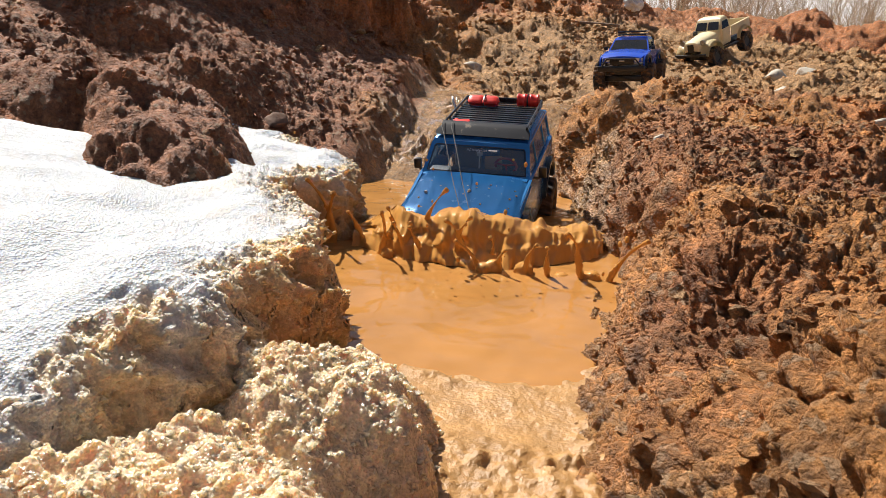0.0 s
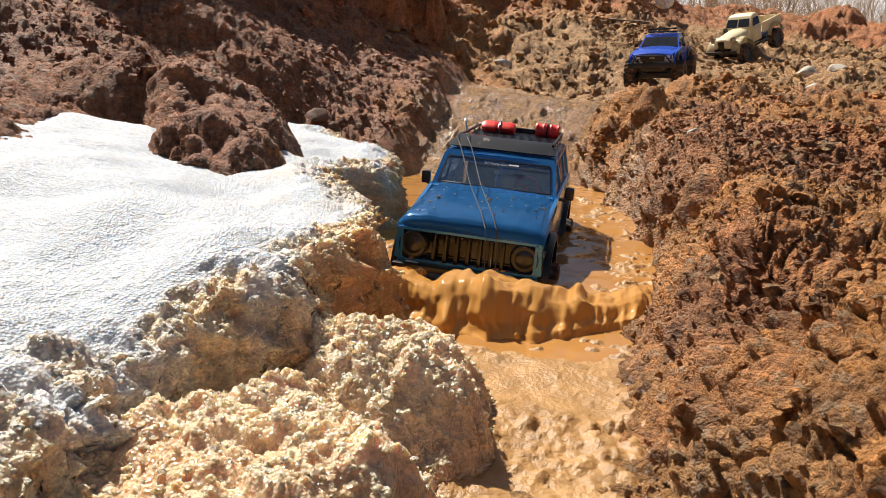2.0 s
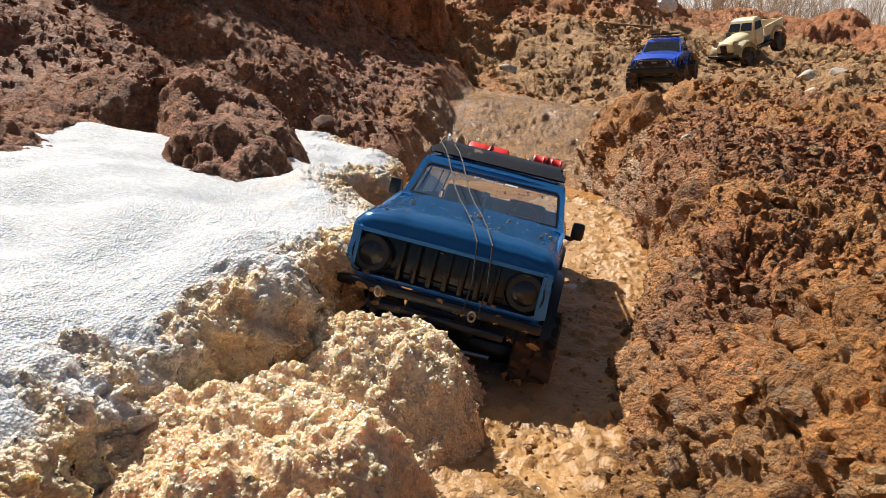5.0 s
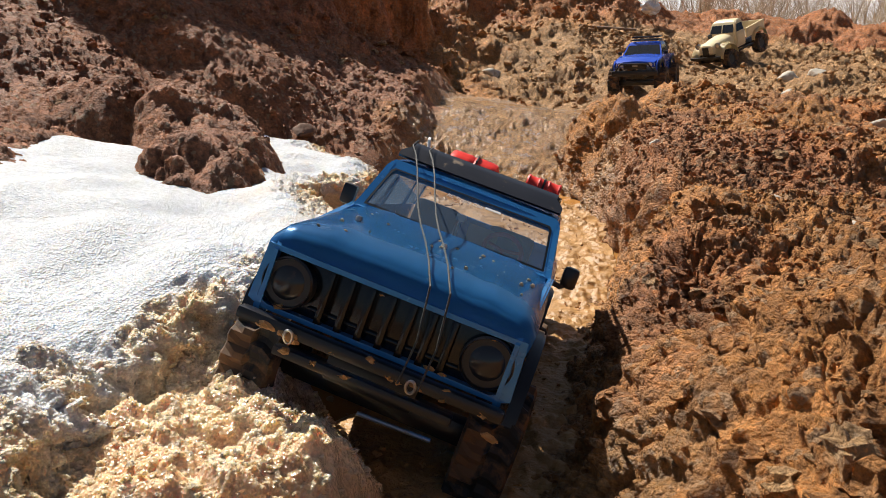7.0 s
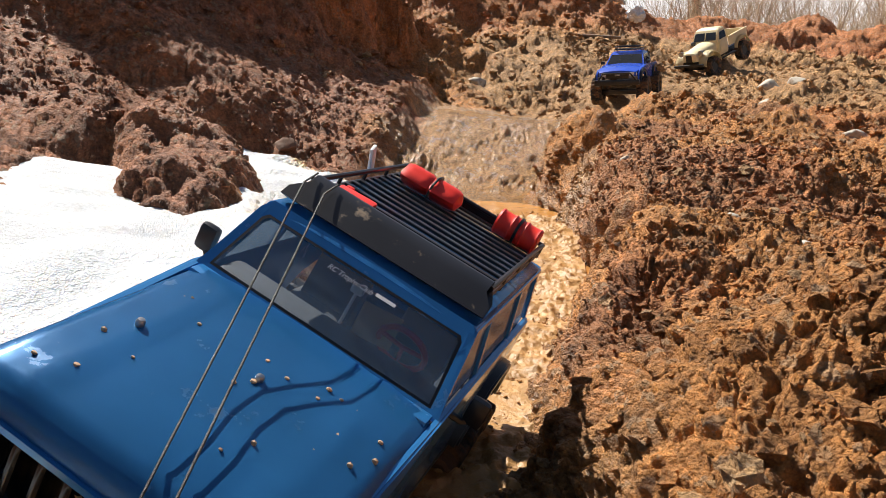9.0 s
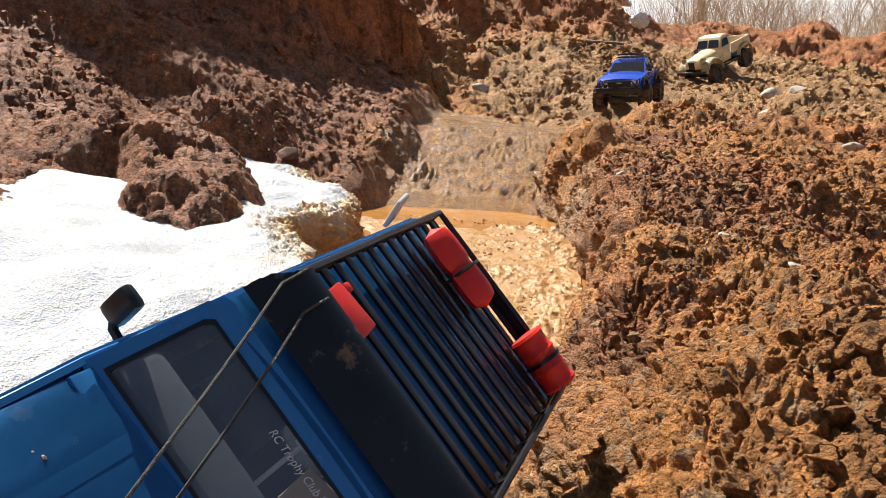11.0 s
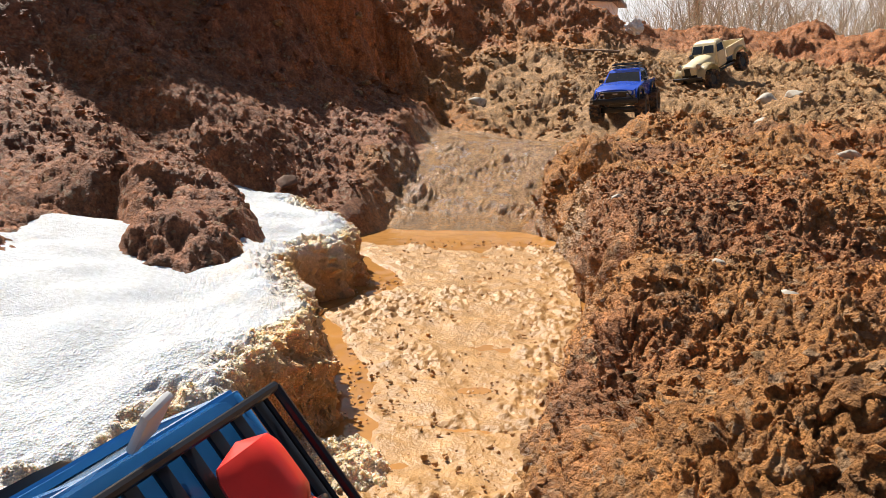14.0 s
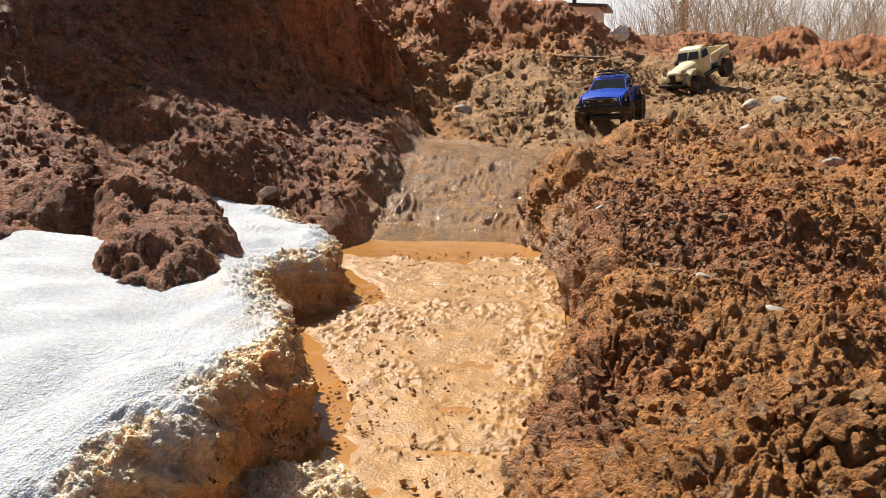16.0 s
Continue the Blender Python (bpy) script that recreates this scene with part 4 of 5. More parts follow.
# ---- the two model cars waiting behind ----
def far_pickup_blue():
    car = thing("model_car", "royal blue model off-road car with black roof basket on big tyres", "model car")
    low = [(0.225, 0.110)] + arch(0.150, 0.062, 0.105, 0.045) + arch(-0.150, 0.062, 0.105, 0.045) + [(-0.225, 0.115)]
    side = [(0.222, 0.145), (0.228, 0.135)] + low + [(-0.228, 0.165), (0.06, 0.172), (0.20, 0.158)]
    for s in (1, -1):
        part("side_panel", slab(side, 0.006, lambda u, v, w, s=s: (s * (0.092 - 0.05 * max(0, u - 0.17) + w), u, v), 0.002), ROYAL, car)
        for y in (0.15, -0.15):
            flare = [(y + 0.062 * math.cos(k * math.pi / 10), 0.105 + 0.045 * math.sin(k * math.pi / 10)) for k in range(11)]
            flare += [(y + 0.072 * math.cos(k * math.pi / 10), 0.105 + 0.055 * math.sin(k * math.pi / 10)) for k in range(10, -1, -1)]
            part("wheel_arch_flare", slab(flare, 0.012, lambda u, v, w, s=s: (s * (0.092 + w), u, v), 0.002), BLACK, car)
    part("bonnet", loft([[(x * w, y, z + 0.008 * (1 - x * x)) for x in (-1, -.6, -.2, .2, .6, 1)] + [(w, y, 0.13), (-w, y, 0.13)] for y, w, z in ((0.226, 0.080, 0.148), (0.212, 0.088, 0.156), (0.13, 0.093, 0.166), (0.065, 0.094, 0.172))]), ROYAL, car)
    part("grille", box(0.100, 0.006, 0.026, (0, 0.227, 0.134), 0.002), BLACK, car, "black grille")
    part("badge", box(0.022, 0.002, 0.007, (0, 0.2315, 0.137), 0.0005), STEEL, car, "small pale badge")
    for s in (1, -1):
        part("headlight", box(0.034, 0.010, 0.017, (s * 0.068, 0.222, 0.140), 0.004, (0, 0, -s * 14)), WHITE, car, "clear pale headlight")
    part("front_bumper", box(0.20, 0.022, 0.024, (0, 0.236, 0.105), 0.006, bm=tube([(-0.085, 0.24, 0.11), (-0.06, 0.25, 0.145), (0.06, 0.25, 0.145), (0.085, 0.24, 0.11)], 0.004)), BLACK, car, "black tube bumper")
    secs = [[(-0.088, 0.075, 0.172), (0.088, 0.075, 0.172), (0.088, -0.10, 0.172), (-0.088, -0.10, 0.172)], [(-0.072, 0.012, 0.222), (0.072, 0.012, 0.222), (0.072, -0.095, 0.222), (-0.072, -0.095, 0.222)], [(-0.062, -0.002, 0.229), (0.062, -0.002, 0.229), (0.062, -0.085, 0.229), (-0.062, -0.085, 0.229)]]
    part("cab", loft(secs), ROYAL, car)
    b = bmesh.new()
    b.faces.new([b.verts.new(p) for p in ((-0.080, 0.0715, 0.1768), (0.080, 0.0715, 0.1768), (0.068, 0.0235, 0.2155), (-0.068, 0.0235, 0.2155))])
    part("windscreen", b, LAMP_GLASS, car, "dark windscreen", smooth=False)
    for s in (1, -1):
        b = bmesh.new()
        b.faces.new([b.verts.new((s * x, y, z)) for x, y, z in ((0.0862, 0.055, 0.180), (0.0862, -0.088, 0.180), (0.0755, -0.086, 0.214), (0.0755, 0.012, 0.214))])
        part("side_window", b, LAMP_GLASS, car, smooth=False)
        part("mirror", box(0.018, 0.012, 0.014, (s * 0.103, 0.055, 0.182), 0.004), BLACK, car)
        part("bed_bar", tube([(s * 0.07, -0.11, 0.17), (s * 0.07, -0.115, 0.225), (s * 0.07, -0.20, 0.175)], 0.004), BLACK, car)
        part("bed_bar", tube([(s * 0.07, -0.15, 0.17), (s * 0.07, -0.155, 0.218)], 0.004), BLACK, car)
    part("bed", box(0.176, 0.125, 0.012, (0, -0.165, 0.150), 0.003), BLACK, car)
    bm = None
    for z in (0.237, 0.250):
        ringp = [(-0.06, 0.0, z), (0.06, 0.0, z), (0.06, -0.09, z), (-0.06, -0.09, z), (-0.06, 0.0, z)]
        bm = tube(ringp, 0.0028, 6, bm=bm)
    part("roof_basket", bm, BLACK, car, "black roof basket")
    for k in range(5):
        part("basket_slat", box(0.12, 0.006, 0.003, (0, -0.012 - 0.017 * k, 0.236)), BLACK, car)
    part("chassis", box(0.07, 0.40, 0.03, (0, 0, 0.092), 0.004, bm=box(0.20, 0.03, 0.026, (0, 0.15, 0.058), 0.008, bm=box(0.2, 0.03, 0.026, (0, -0.15, 0.058), 0.008, bm=tube([(-0.05, 0.16, 0.05), (0.05, 0.16, 0.07)], 0.006)))), BLACK, car, "metal axles caked with mud")
    for y in (0.15, -0.15):
        for s in (1, -1):
            wheel(car, (s * 0.102, y, 0.062), 0.062, 0.05, BLACK)
    return car


def far_pickup_cream():
    car = thing("model_pickup", "cream vintage model pickup with rounded wings on muddy tyres", "model pickup")
    # narrow bonnet with round nose
    secs = []
    for y, w, z0, z1 in ((0.232, 0.034, 0.115, 0.150), (0.225, 0.046, 0.108, 0.160), (0.19, 0.054, 0.105, 0.168), (0.12, 0.062, 0.105, 0.174), (0.06, 0.072, 0.105, 0.178)):
        secs.append([(w * math.sin(a), y, z0 + (z1 - z0) * (0.35 + 0.65 * max(0.0, math.cos(a)) ** 0.55 if abs(a) < 1.57 else 0)) for a in [radians(-95 + 190 * k / 16) for k in range(17)]])
    part("bonnet", loft(secs), CREAM, car)
    part("grille", box(0.040, 0.004, 0.045, (0, 0.231, 0.128), 0.004), BLACK, car, "dark upright grille")
    for s in (1, -1):
        secs = []
        for k in range(13):
            a = radians(-8 + 196 * k / 12)
            y, z = 0.152 + 0.072 * math.cos(a), 0.088 + 0.062 * math.sin(a)
            secs.append([(s * 0.052, y, z), (s * 0.080, y, z + 0.003), (s * 0.100, y, z - 0.003), (s * 0.104, y + 0.004 * math.cos(a), z - 0.012)])
        bm = loft(secs, close=False)
        bmesh.ops.solidify(bm, geom=bm.faces[:], thickness=0.003)
        part("front_wing", bm, CREAM, car, "rounded cream front wing")
        part("headlight", lathe([(0.19, 0.008), (0.20, 0.014), (0.212, 0.015), (0.214, 0.0)], 16, "Y", (s * 0.062, 0, 0.152)), STEEL, car, "round headlight on the wing")
        secs = []
        for k in range(11):
            a = radians(180 * k / 10)
            y, z = -0.155 + 0.066 * math.cos(a), 0.092 + 0.058 * math.sin(a)
            secs.append([(s * 0.086, y, z), (s * 0.104, y, z - 0.002), (s * 0.107, y, z - 0.010)])
        bm = loft(secs, close=False)
        bmesh.ops.solidify(bm, geom=bm.faces[:], thickness=0.003)
        part("rear_wing", bm, CREAM, car)
        part("running_board", box(0.024, 0.15, 0.006, (s * 0.094, 0.0, 0.078), 0.002), BLACK, car)
        part("bed_side", box(0.006, 0.19, 0.052, (s * 0.086, -0.135, 0.146), 0.002, bm=box(0.010, 0.19, 0.006, (s * 0.088, -0.135, 0.173), 0.002)), CREAM, car)
        part("door_panel", box(0.004, 0.075, 0.068, (s * 0.0870, 0.012, 0.138), 0.002), CREAM, car)
    secs = []
    for z, w, y0, y1, r in ((0.09, 0.082, 0.060, -0.036, 0), (0.176, 0.085, 0.060, -0.036, 0), (0.225, 0.078, 0.034, -0.034, 0), (0.238, 0.070, 0.024, -0.030, 0), (0.243, 0.056, 0.012, -0.022, 0)):
        secs.append([(-w, y0, z), (w, y0, z), (w, y1, z), (-w, y1, z)])
    bm = loft(secs)
    bmesh.ops.bevel(bm, geom=bm.edges[:], offset=0.004, segments=2, affect="EDGES")
    part("cab", bm, CREAM, car)
    for x0, x1 in ((-0.072, -0.004), (0.004, 0.072)):
        b = bmesh.new()
        b.faces.new([b.verts.new(p) for p in ((x0, 0.0612, 0.182), (x1, 0.0612, 0.182), (x1 * 0.93, 0.0395, 0.222), (x0 * 0.93, 0.0395, 0.222))])
        part("windscreen", b, LAMP_GLASS, car, "dark split windscreen pane", smooth=False)
    for s in (1, -1):
        b = bmesh.new()
        b.faces.new([b.verts.new((s * x, y, z)) for x, y, z in ((0.0868, 0.048, 0.180), (0.0868, -0.022, 0.180), (0.0805, -0.022, 0.220), (0.0805, 0.030, 0.220))])
        part("side_window", b, LAMP_GLASS, car, smooth=False)
    part("bed_floor", box(0.17, 0.19, 0.006, (0, -0.135, 0.122)), WOOD, car, "wooden bed floor", smooth=False)
    part("tailboard", box(0.176, 0.006, 0.055, (0, -0.230, 0.146), 0.002), CREAM, car)
    part("air_filter", lathe([(0, 0.012), (0.016, 0.014), (0.022, 0.008), (0.022, 0)], 14, "Z", (0.060, 0.085, 0.166)), BLACK, car, "black air filter on the bonnet side")
    part("front_bumper", box(0.19, 0.014, 0.016, (0, 0.244, 0.092), 0.004), BLACK, car)
    part("chassis", box(0.06, 0.42, 0.03, (0, 0, 0.075), 0.004, bm=box(0.19, 0.03, 0.026, (0, 0.152, 0.056), 0.008, bm=box(0.19, 0.03, 0.026, (0, -0.155, 0.056), 0.008))), BLACK, car)
    for y in (0.152, -0.155):
        for s in (1, -1):
            wheel(car, (s * 0.092, y, 0.056), 0.056, 0.044, BLACK)
    return car


def set_down(ob, x, y, yaw, rx=0.0, ry=0.0, lift=0.0):
    z = float(land_smooth(np.array([x]), np.array([y]))[0])
    ob.matrix_basis = pose(x, y, z + lift, rx, ry, yaw)


BLUE_CAR = far_pickup_blue()
BLUE_CAR.matrix_basis = pose(0.368, 3.24, 0.190, -4, 4, 164) @ Matrix.Scale(0.88, 4)
CREAM_CAR = far_pickup_cream()
CREAM_CAR.matrix_basis = pose(0.872, 4.12, 0.330, -19, 5, 136) @ Matrix.Scale(0.87, 4)


# ---- loose clods, stones and the churned slurry ----
def rough_ball(rnd, subdiv=1, uneven=0.42):
    b = bmesh.new()
    bmesh.ops.create_icosphere(b, subdivisions=subdiv, radius=1.0)
    for v in b.verts:
        v.co *= 1 + uneven * (rnd.random() - 0.5) * 2
    co = np.array([v.co[:] for v in b.verts])
    faces = np.array([[v.index for v in f.verts] for f in b.faces])
    b.free()
    return co, faces


def scatter(name, spots, sizes, mat, tones, rnd, subdiv=1, sink=0.25, flat=0.75):
    """Many small clods in one mesh, turned and scaled at random."""
    shapes = [rough_ball(rnd, subdiv) for _ in range(8)]
    cos, faces, base, own = [], [], 0, []
    for k, (p, s) in enumerate(zip(spots, sizes)):
        co, fa = shapes[rnd.randrange(8)]
        m = np.array(Euler((rnd.uniform(0, 6.3), rnd.uniform(0, 6.3), rnd.uniform(0, 6.3))).to_matrix())
        stretch = np.array([rnd.uniform(0.7, 1.3), rnd.uniform(0.7, 1.3), rnd.uniform(0.6, 1.0)])
        q = (co * stretch) @ m.T * s
        q[:, 2] *= flat
        cos.append(q + np.array(p) + np.array([0, 0, s * (flat * 0.5 - sink)]))
        faces.append(fa + base)
        own.append(np.full(len(co), k))
        base += len(co)
    co, fa, own = np.concatenate(cos), np.concatenate(faces), np.concatenate(own)
    me = bpy.data.meshes.new(name)
    me.vertices.add(len(co))
    me.vertices.foreach_set("co", co.astype(np.float32).ravel())
    me.loops.add(fa.size)
    me.loops.foreach_set("vertex_index", fa.astype(np.int32).ravel())
    me.polygons.add(len(fa))
    me.polygons.foreach_set("loop_start", np.arange(0, fa.size, 3, dtype=np.int32))
    me.polygons.foreach_set("use_smooth", np.zeros(len(fa), dtype=bool))
    me.update(calc_edges=True)
    me.materials.append(mat)
    for key, v in tones.items():
        a = me.attributes.new(key, "FLOAT", "POINT")
        a.data.foreach_set("value", np.clip(v, 0, 1)[own].astype(np.float32))
    return new(name, me)


def loose_clods():
    rnd = random.Random(11)
    g = np.random.default_rng(11)
    xs, ys, sz = [], [], []
    for n, x0, x1, y0, y1, lo, hi in ((5200, 0.06, 0.75, 0.15, 1.9, 0.0025, 0.011), (6500, 0.1, 2.0, 1.6, 4.4, 0.005, 0.017), (1500, -1.2, -0.36, 1.1, 2.6, 0.004, 0.013), (1500, -0.9, 0.6, 2.5, 5.0, 0.007, 0.026), (700, -2.2, -0.6, 1.6, 3.6, 0.007, 0.024)):
        x, y = g.uniform(x0, x1, n), g.uniform(y0, y1, n)
        ok = ((x > right_edge(y) + 0.02) | (x < left_edge(y) - 0.06) | (y > 2.9)) & (fbm(x, y, 0.25, 3, 130) > -0.35)
        ok &= ~((y < 1.5) & (x < 0) & (x > -0.34))
        ok &= (hill(x, y, 0.39, 3.2, 0.2, 0.3) < 0.4) & (hill(x, y, 0.88, 4.1, 0.25, 0.25) < 0.4)
        size = lo * (hi / lo) ** (g.uniform(0, 1, n) ** 2.2)
        xs.append(x[ok]), ys.append(y[ok]), sz.append(size[ok])
    x, y, sz = np.concatenate(xs), np.concatenate(ys), np.concatenate(sz)
    px, py, pz = ground_points(x, y)
    tones = soil_tones(x, y)
    pale = g.uniform(0, 1, len(x)) < 0.10
    tones["grey"] = np.where(pale, 0.9, tones["grey"])
    for name, pick, fineness, label in (("clods", sz > 0.0075, 2, "loose crumbled clay clods strewn over the banks"), ("small_clods", sz <= 0.0075, 1, "small loose clay clods strewn over the banks")):
        spots = np.stack([px, py, pz], 1)[pick]
        ob = scatter(name, spots, sz[pick], SOIL, {k: v[pick] for k, v in tones.items()}, rnd, fineness)
        tagged(ob, label, "clods", kind="stuff")


loose_clods()


def fine_crumbs():
    rnd, g = random.Random(12), np.random.default_rng(12)
    n = 17000
    x, y = g.uniform(0.05, 0.62, n), 0.15 + 1.6 * g.uniform(0, 1, n) ** 1.3
    ok = (x > right_edge(y) + 0.01) & (fbm(x, y, 0.12, 3, 133) > -0.3)
    x, y = x[ok], y[ok]
    px, py, pz = ground_points(x, y)
    size = 0.0012 * 3.5 ** (g.uniform(0, 1, len(x)) ** 2) * (0.6 + 0.7 * y)
    ob = scatter("crumbs", np.stack([px, py, pz], 1), size, SOIL, soil_tones(x, y), rnd, 1)
    tagged(ob, "fine clay crumbs lying on the bank", "crumbs", kind="stuff")


fine_crumbs()


def slurry(name, y0, y1, seed, label):
    """Churned mud lying at the water's level, with crumbs on it."""
    X, Y = np.meshgrid(np.linspace(-0.40, 0.14, 250), np.linspace(y0, y1, int((y1 - y0) / 0.0032)))
    n = fbm(X, Y, 0.12, 4, seed)
    body = step(-1.0, -0.25, n)
    heap = step(-0.15, 0.70, fbm(X, Y, 0.10, 3, seed + 5))
    warp = 0.006 * fbm(X, Y, 0.014, 2, 4)
    Z = 0.0005 + 0.0025 * body + 0.0022 * fbm(X, Y, 0.05, 4, seed + 6) * body
    Z = Z + heap * (0.0060 * lumps(X + warp, Y - warp, 0.019, seed + 1, 0.5) + 0.0045 * lumps(X - warp, Y, 0.010, seed + 2, 0.5) + 0.0022 * lumps(X, Y + warp, 0.0055, seed + 4, 0.5)) + 0.0025 * lumps(X + warp, Y, 0.011, seed + 3, 0.14)
    rim = np.minimum(step(y0, y0 + 0.04, Y), 1 - step(y1 - 0.09, y1 - 0.03, Y + 0.05 * n))
    shade = step(0.035, 0.075, X - snow_edge(Y) + 0.015 * n)
    Z = Z - 0.02 * (1 - rim) - 0.02 * (1 - shade)
    me = grid_mesh(name, X, Y, Z, SLURRY, {})
    return tagged(new(name, me), label, "mud", kind="stuff")


SLURRY_NEAR = slurry("wet_mud", 0.16, 0.78, 300, "wet ochre mud crumbs at the shallow end of the rut")
SLURRY_FAR = slurry("floating_mud", 0.66, 1.66, 320, "churned ochre mud floating on the water")


def floating_crumbs():
    rnd, g = random.Random(21), np.random.default_rng(21)
    n = 1900
    y = g.uniform(0.42, 1.65, n)
    x = g.uniform(-0.26, 0.09, n)
    ok = (x < right_edge(y) + 0.01) & (x > left_edge(y) + 0.05) & (fbm(x, y, 0.12, 3, 322) > -0.15 + 0.5 * g.uniform(-1, 1, n))
    x, y = x[ok], y[ok]
    size = 0.0013 * 3.2 ** (g.uniform(0, 1, len(x)) ** 2)
    ob = scatter("mud_crumbs", np.stack([x, y, 0 * x + 0.004], 1), size, SLURRY, {}, rnd, 1, 0.1)
    return tagged(ob, "small wet mud crumbs afloat on the water", "mud crumbs", kind="stuff")


CRUMBS = floating_crumbs()


def ice_grains():
    """Coarse melting grains on the stained edge of the snow and on the mounds."""
    rnd, g = random.Random(27), np.random.default_rng(27)
    pick = g.integers(0, len(SNOW_EDGE["spots"]), 5200)
    size = 0.0011 * 3.2 ** (g.uniform(0, 1, len(pick)) ** 1.6)
    ob = scatter("ice_grains", SNOW_EDGE["spots"][pick], size, SNOW, dict(dirt=SNOW_EDGE["dirt"][pick], deep=SNOW_EDGE["deep"][pick] * g.uniform(0.3, 1, len(pick))), rnd, 1, 0.2)
    tagged(ob, "coarse brown-stained ice grains along the snow edge", "ice grains", kind="stuff")
    for mound, key in ((SLUSH_FAR, 200), (SLUSH_NEAR, 220)):
        spots, dirt, deep = MOUND_GRAINS[key]
        pick = g.integers(0, len(spots), 2600)
        size = 0.0010 * 3.4 ** (g.uniform(0, 1, len(pick)) ** 1.6)
        ob = scatter("ice_grains", spots[pick], size, SLUSH, dict(dirt=dirt[pick] * g.uniform(0, 1, len(pick)), deep=deep[pick] * 0.5), rnd, 1, 0.2)
        ob.parent = mound
        tagged(ob, "coarse tan ice grains", kind="stuff")


ice_grains()


def stone(x, y, size, seed, label, stretch=(1.2, 0.9, 0.75), mat=STONE):
    rnd = random.Random(seed)
    b = bmesh.new()
    bmesh.ops.create_icosphere(b, subdivisions=3, radius=1.0)
    for v in b.verts:
        d = noise.fractal(v.co * 0.9 + Vector((seed, 0, 0)), 1.0, 2.0, 4)
        v.co *= 1 + 0.30 * d
        for k in range(3):
            cut = Vector((math.sin(seed * 7 + k * 2.1), math.cos(seed * 3 + k * 1.7), math.sin(seed + k))).normalized()
            over = v.co.dot(cut) - 0.62
            if over > 0:
                v.co -= cut * over * 0.85
    for v in b.verts:
        v.co = Vector(v.co[i] * stretch[i] * size for i in range(3))
    ob = part("stone", b, mat)
    px, py, pz = ground_points(np.array([x]), np.array([y]))
    ob.matrix_basis = pose(float(px[0]), float(py[0]), float(pz[0]) + size * 0.05, rnd.uniform(-20, 20), rnd.uniform(-20, 20), rnd.uniform(0, 360))
    return tagged(ob, label, "stone", "stones on the banks")


for i, (x, y, size, label) in enumerate(((0.93, 3.27, 0.055, "pale angular stone on the bank"), (1.02, 3.22, 0.04, "pale stone sunk in the clay"), (0.356, 0.61, 0.016, "flat pale chip of stone in the clay"),
                                         (0.39, 0.57, 0.013, "white chip of stone in the clay"), (0.186, 0.92, 0.010, "small light pebble in the bank"), (0.20, 1.24, 0.014, "rounded tan pebble in the bank"), (0.83, 2.0, 0.035, "grey stone among clods"),
                                         (0.62, 1.45, 0.022, "grey stone among clods"), (0.36, 0.78, 0.016, "grey stone among clods"), (0.30, 0.90, 0.014, "blue-grey pebble in the clay"), (0.13, 0.20, 0.02, "grey-green stone coated with mud"),
                                         (-0.56, 1.68, 0.03, "brown rounded stone on the slope"), (-0.30, 3.62, 0.05, "grey stone in the far clay"), (0.72, 2.45, 0.03, "pale stone sunk in the clay"), (1.25, 2.6, 0.04, "pale stone sunk in the clay"))):
    stone(x, y, size * 0.85, i + 2, label, mat=BROWN_STONE if "brown" in label else STONE)


# ---- the splash before the truck ----
def liquid(ob, grain, turns):
    """Melt the pieces of a splash together into one smooth skin."""
    r = ob.modifiers.new("melt", "REMESH")
    r.mode, r.voxel_size, r.use_smooth_shade = "VOXEL", grain, True
    m = ob.modifiers.new("smooth", "SMOOTH")
    m.factor, m.iterations = 0.5, turns


def bow_wave():
    ncol, nrow = 240, 44
    prof = np.array([(0.080, -0.02), (0.062, 0.008), (0.044, 0.028), (0.026, 0.041), (0.008, 0.048), (-0.010, 0.049), (-0.026, 0.044), (-0.037, 0.034), (-0.043, 0.022), (-0.047, 0.010), (-0.058, 0.001), (-0.068, -0.006), (-0.08, -0.02)])
    k = np.linspace(0, 12, nrow)
    py, pz = np.interp(k, range(13), prof[:, 0])[:, None], np.interp(k, range(13), prof[:, 1])[:, None]
    u = np.linspace(-1, 1, ncol)[None, :]
    x = u * 0.195 + 0 * py
    lump = fbm(u * 0.2, 0 * u, 0.06, 3, 400)
    tall = (0.80 + 0.42 * lump + 0.25 * np.exp(-((u - 0.80) / 0.14) ** 2)) * (1 - np.abs(u) ** 6)
    front = step(3.5, 9.0, k)[:, None]
    # runs that flow down the front, and fingers along its lip
    runs = fbm(x, py * 0.25, 0.022, 3, 402)
    fingers = np.maximum(0, fbm(x, 0 * x, 0.030, 3, 407)) * np.exp(-((k - 9.2) / 1.3) ** 2)[:, None]
    fold = fbm(x * 0.6, py + 0.4 * pz, 0.030, 3, 403)
    Y = py * (1 + 0.22 * lump) + 0.09 * (u + 0.1) ** 2 - 0.010 * runs * front - 0.030 * fingers + 0.006 * fold
    Z = np.where(pz > 0, pz * tall * (1 + 0.16 * fold) + 0.004 * runs, pz) + 0.010 * fingers
    me = grid_mesh("bow_wave", x + 0.004 * fold, Y, Z, SPLASH, {})
    return tagged(new("bow_wave", me), "muddy brown bow wave curling ahead of the truck", "wave")


BOW_WAVE = bow_wave()


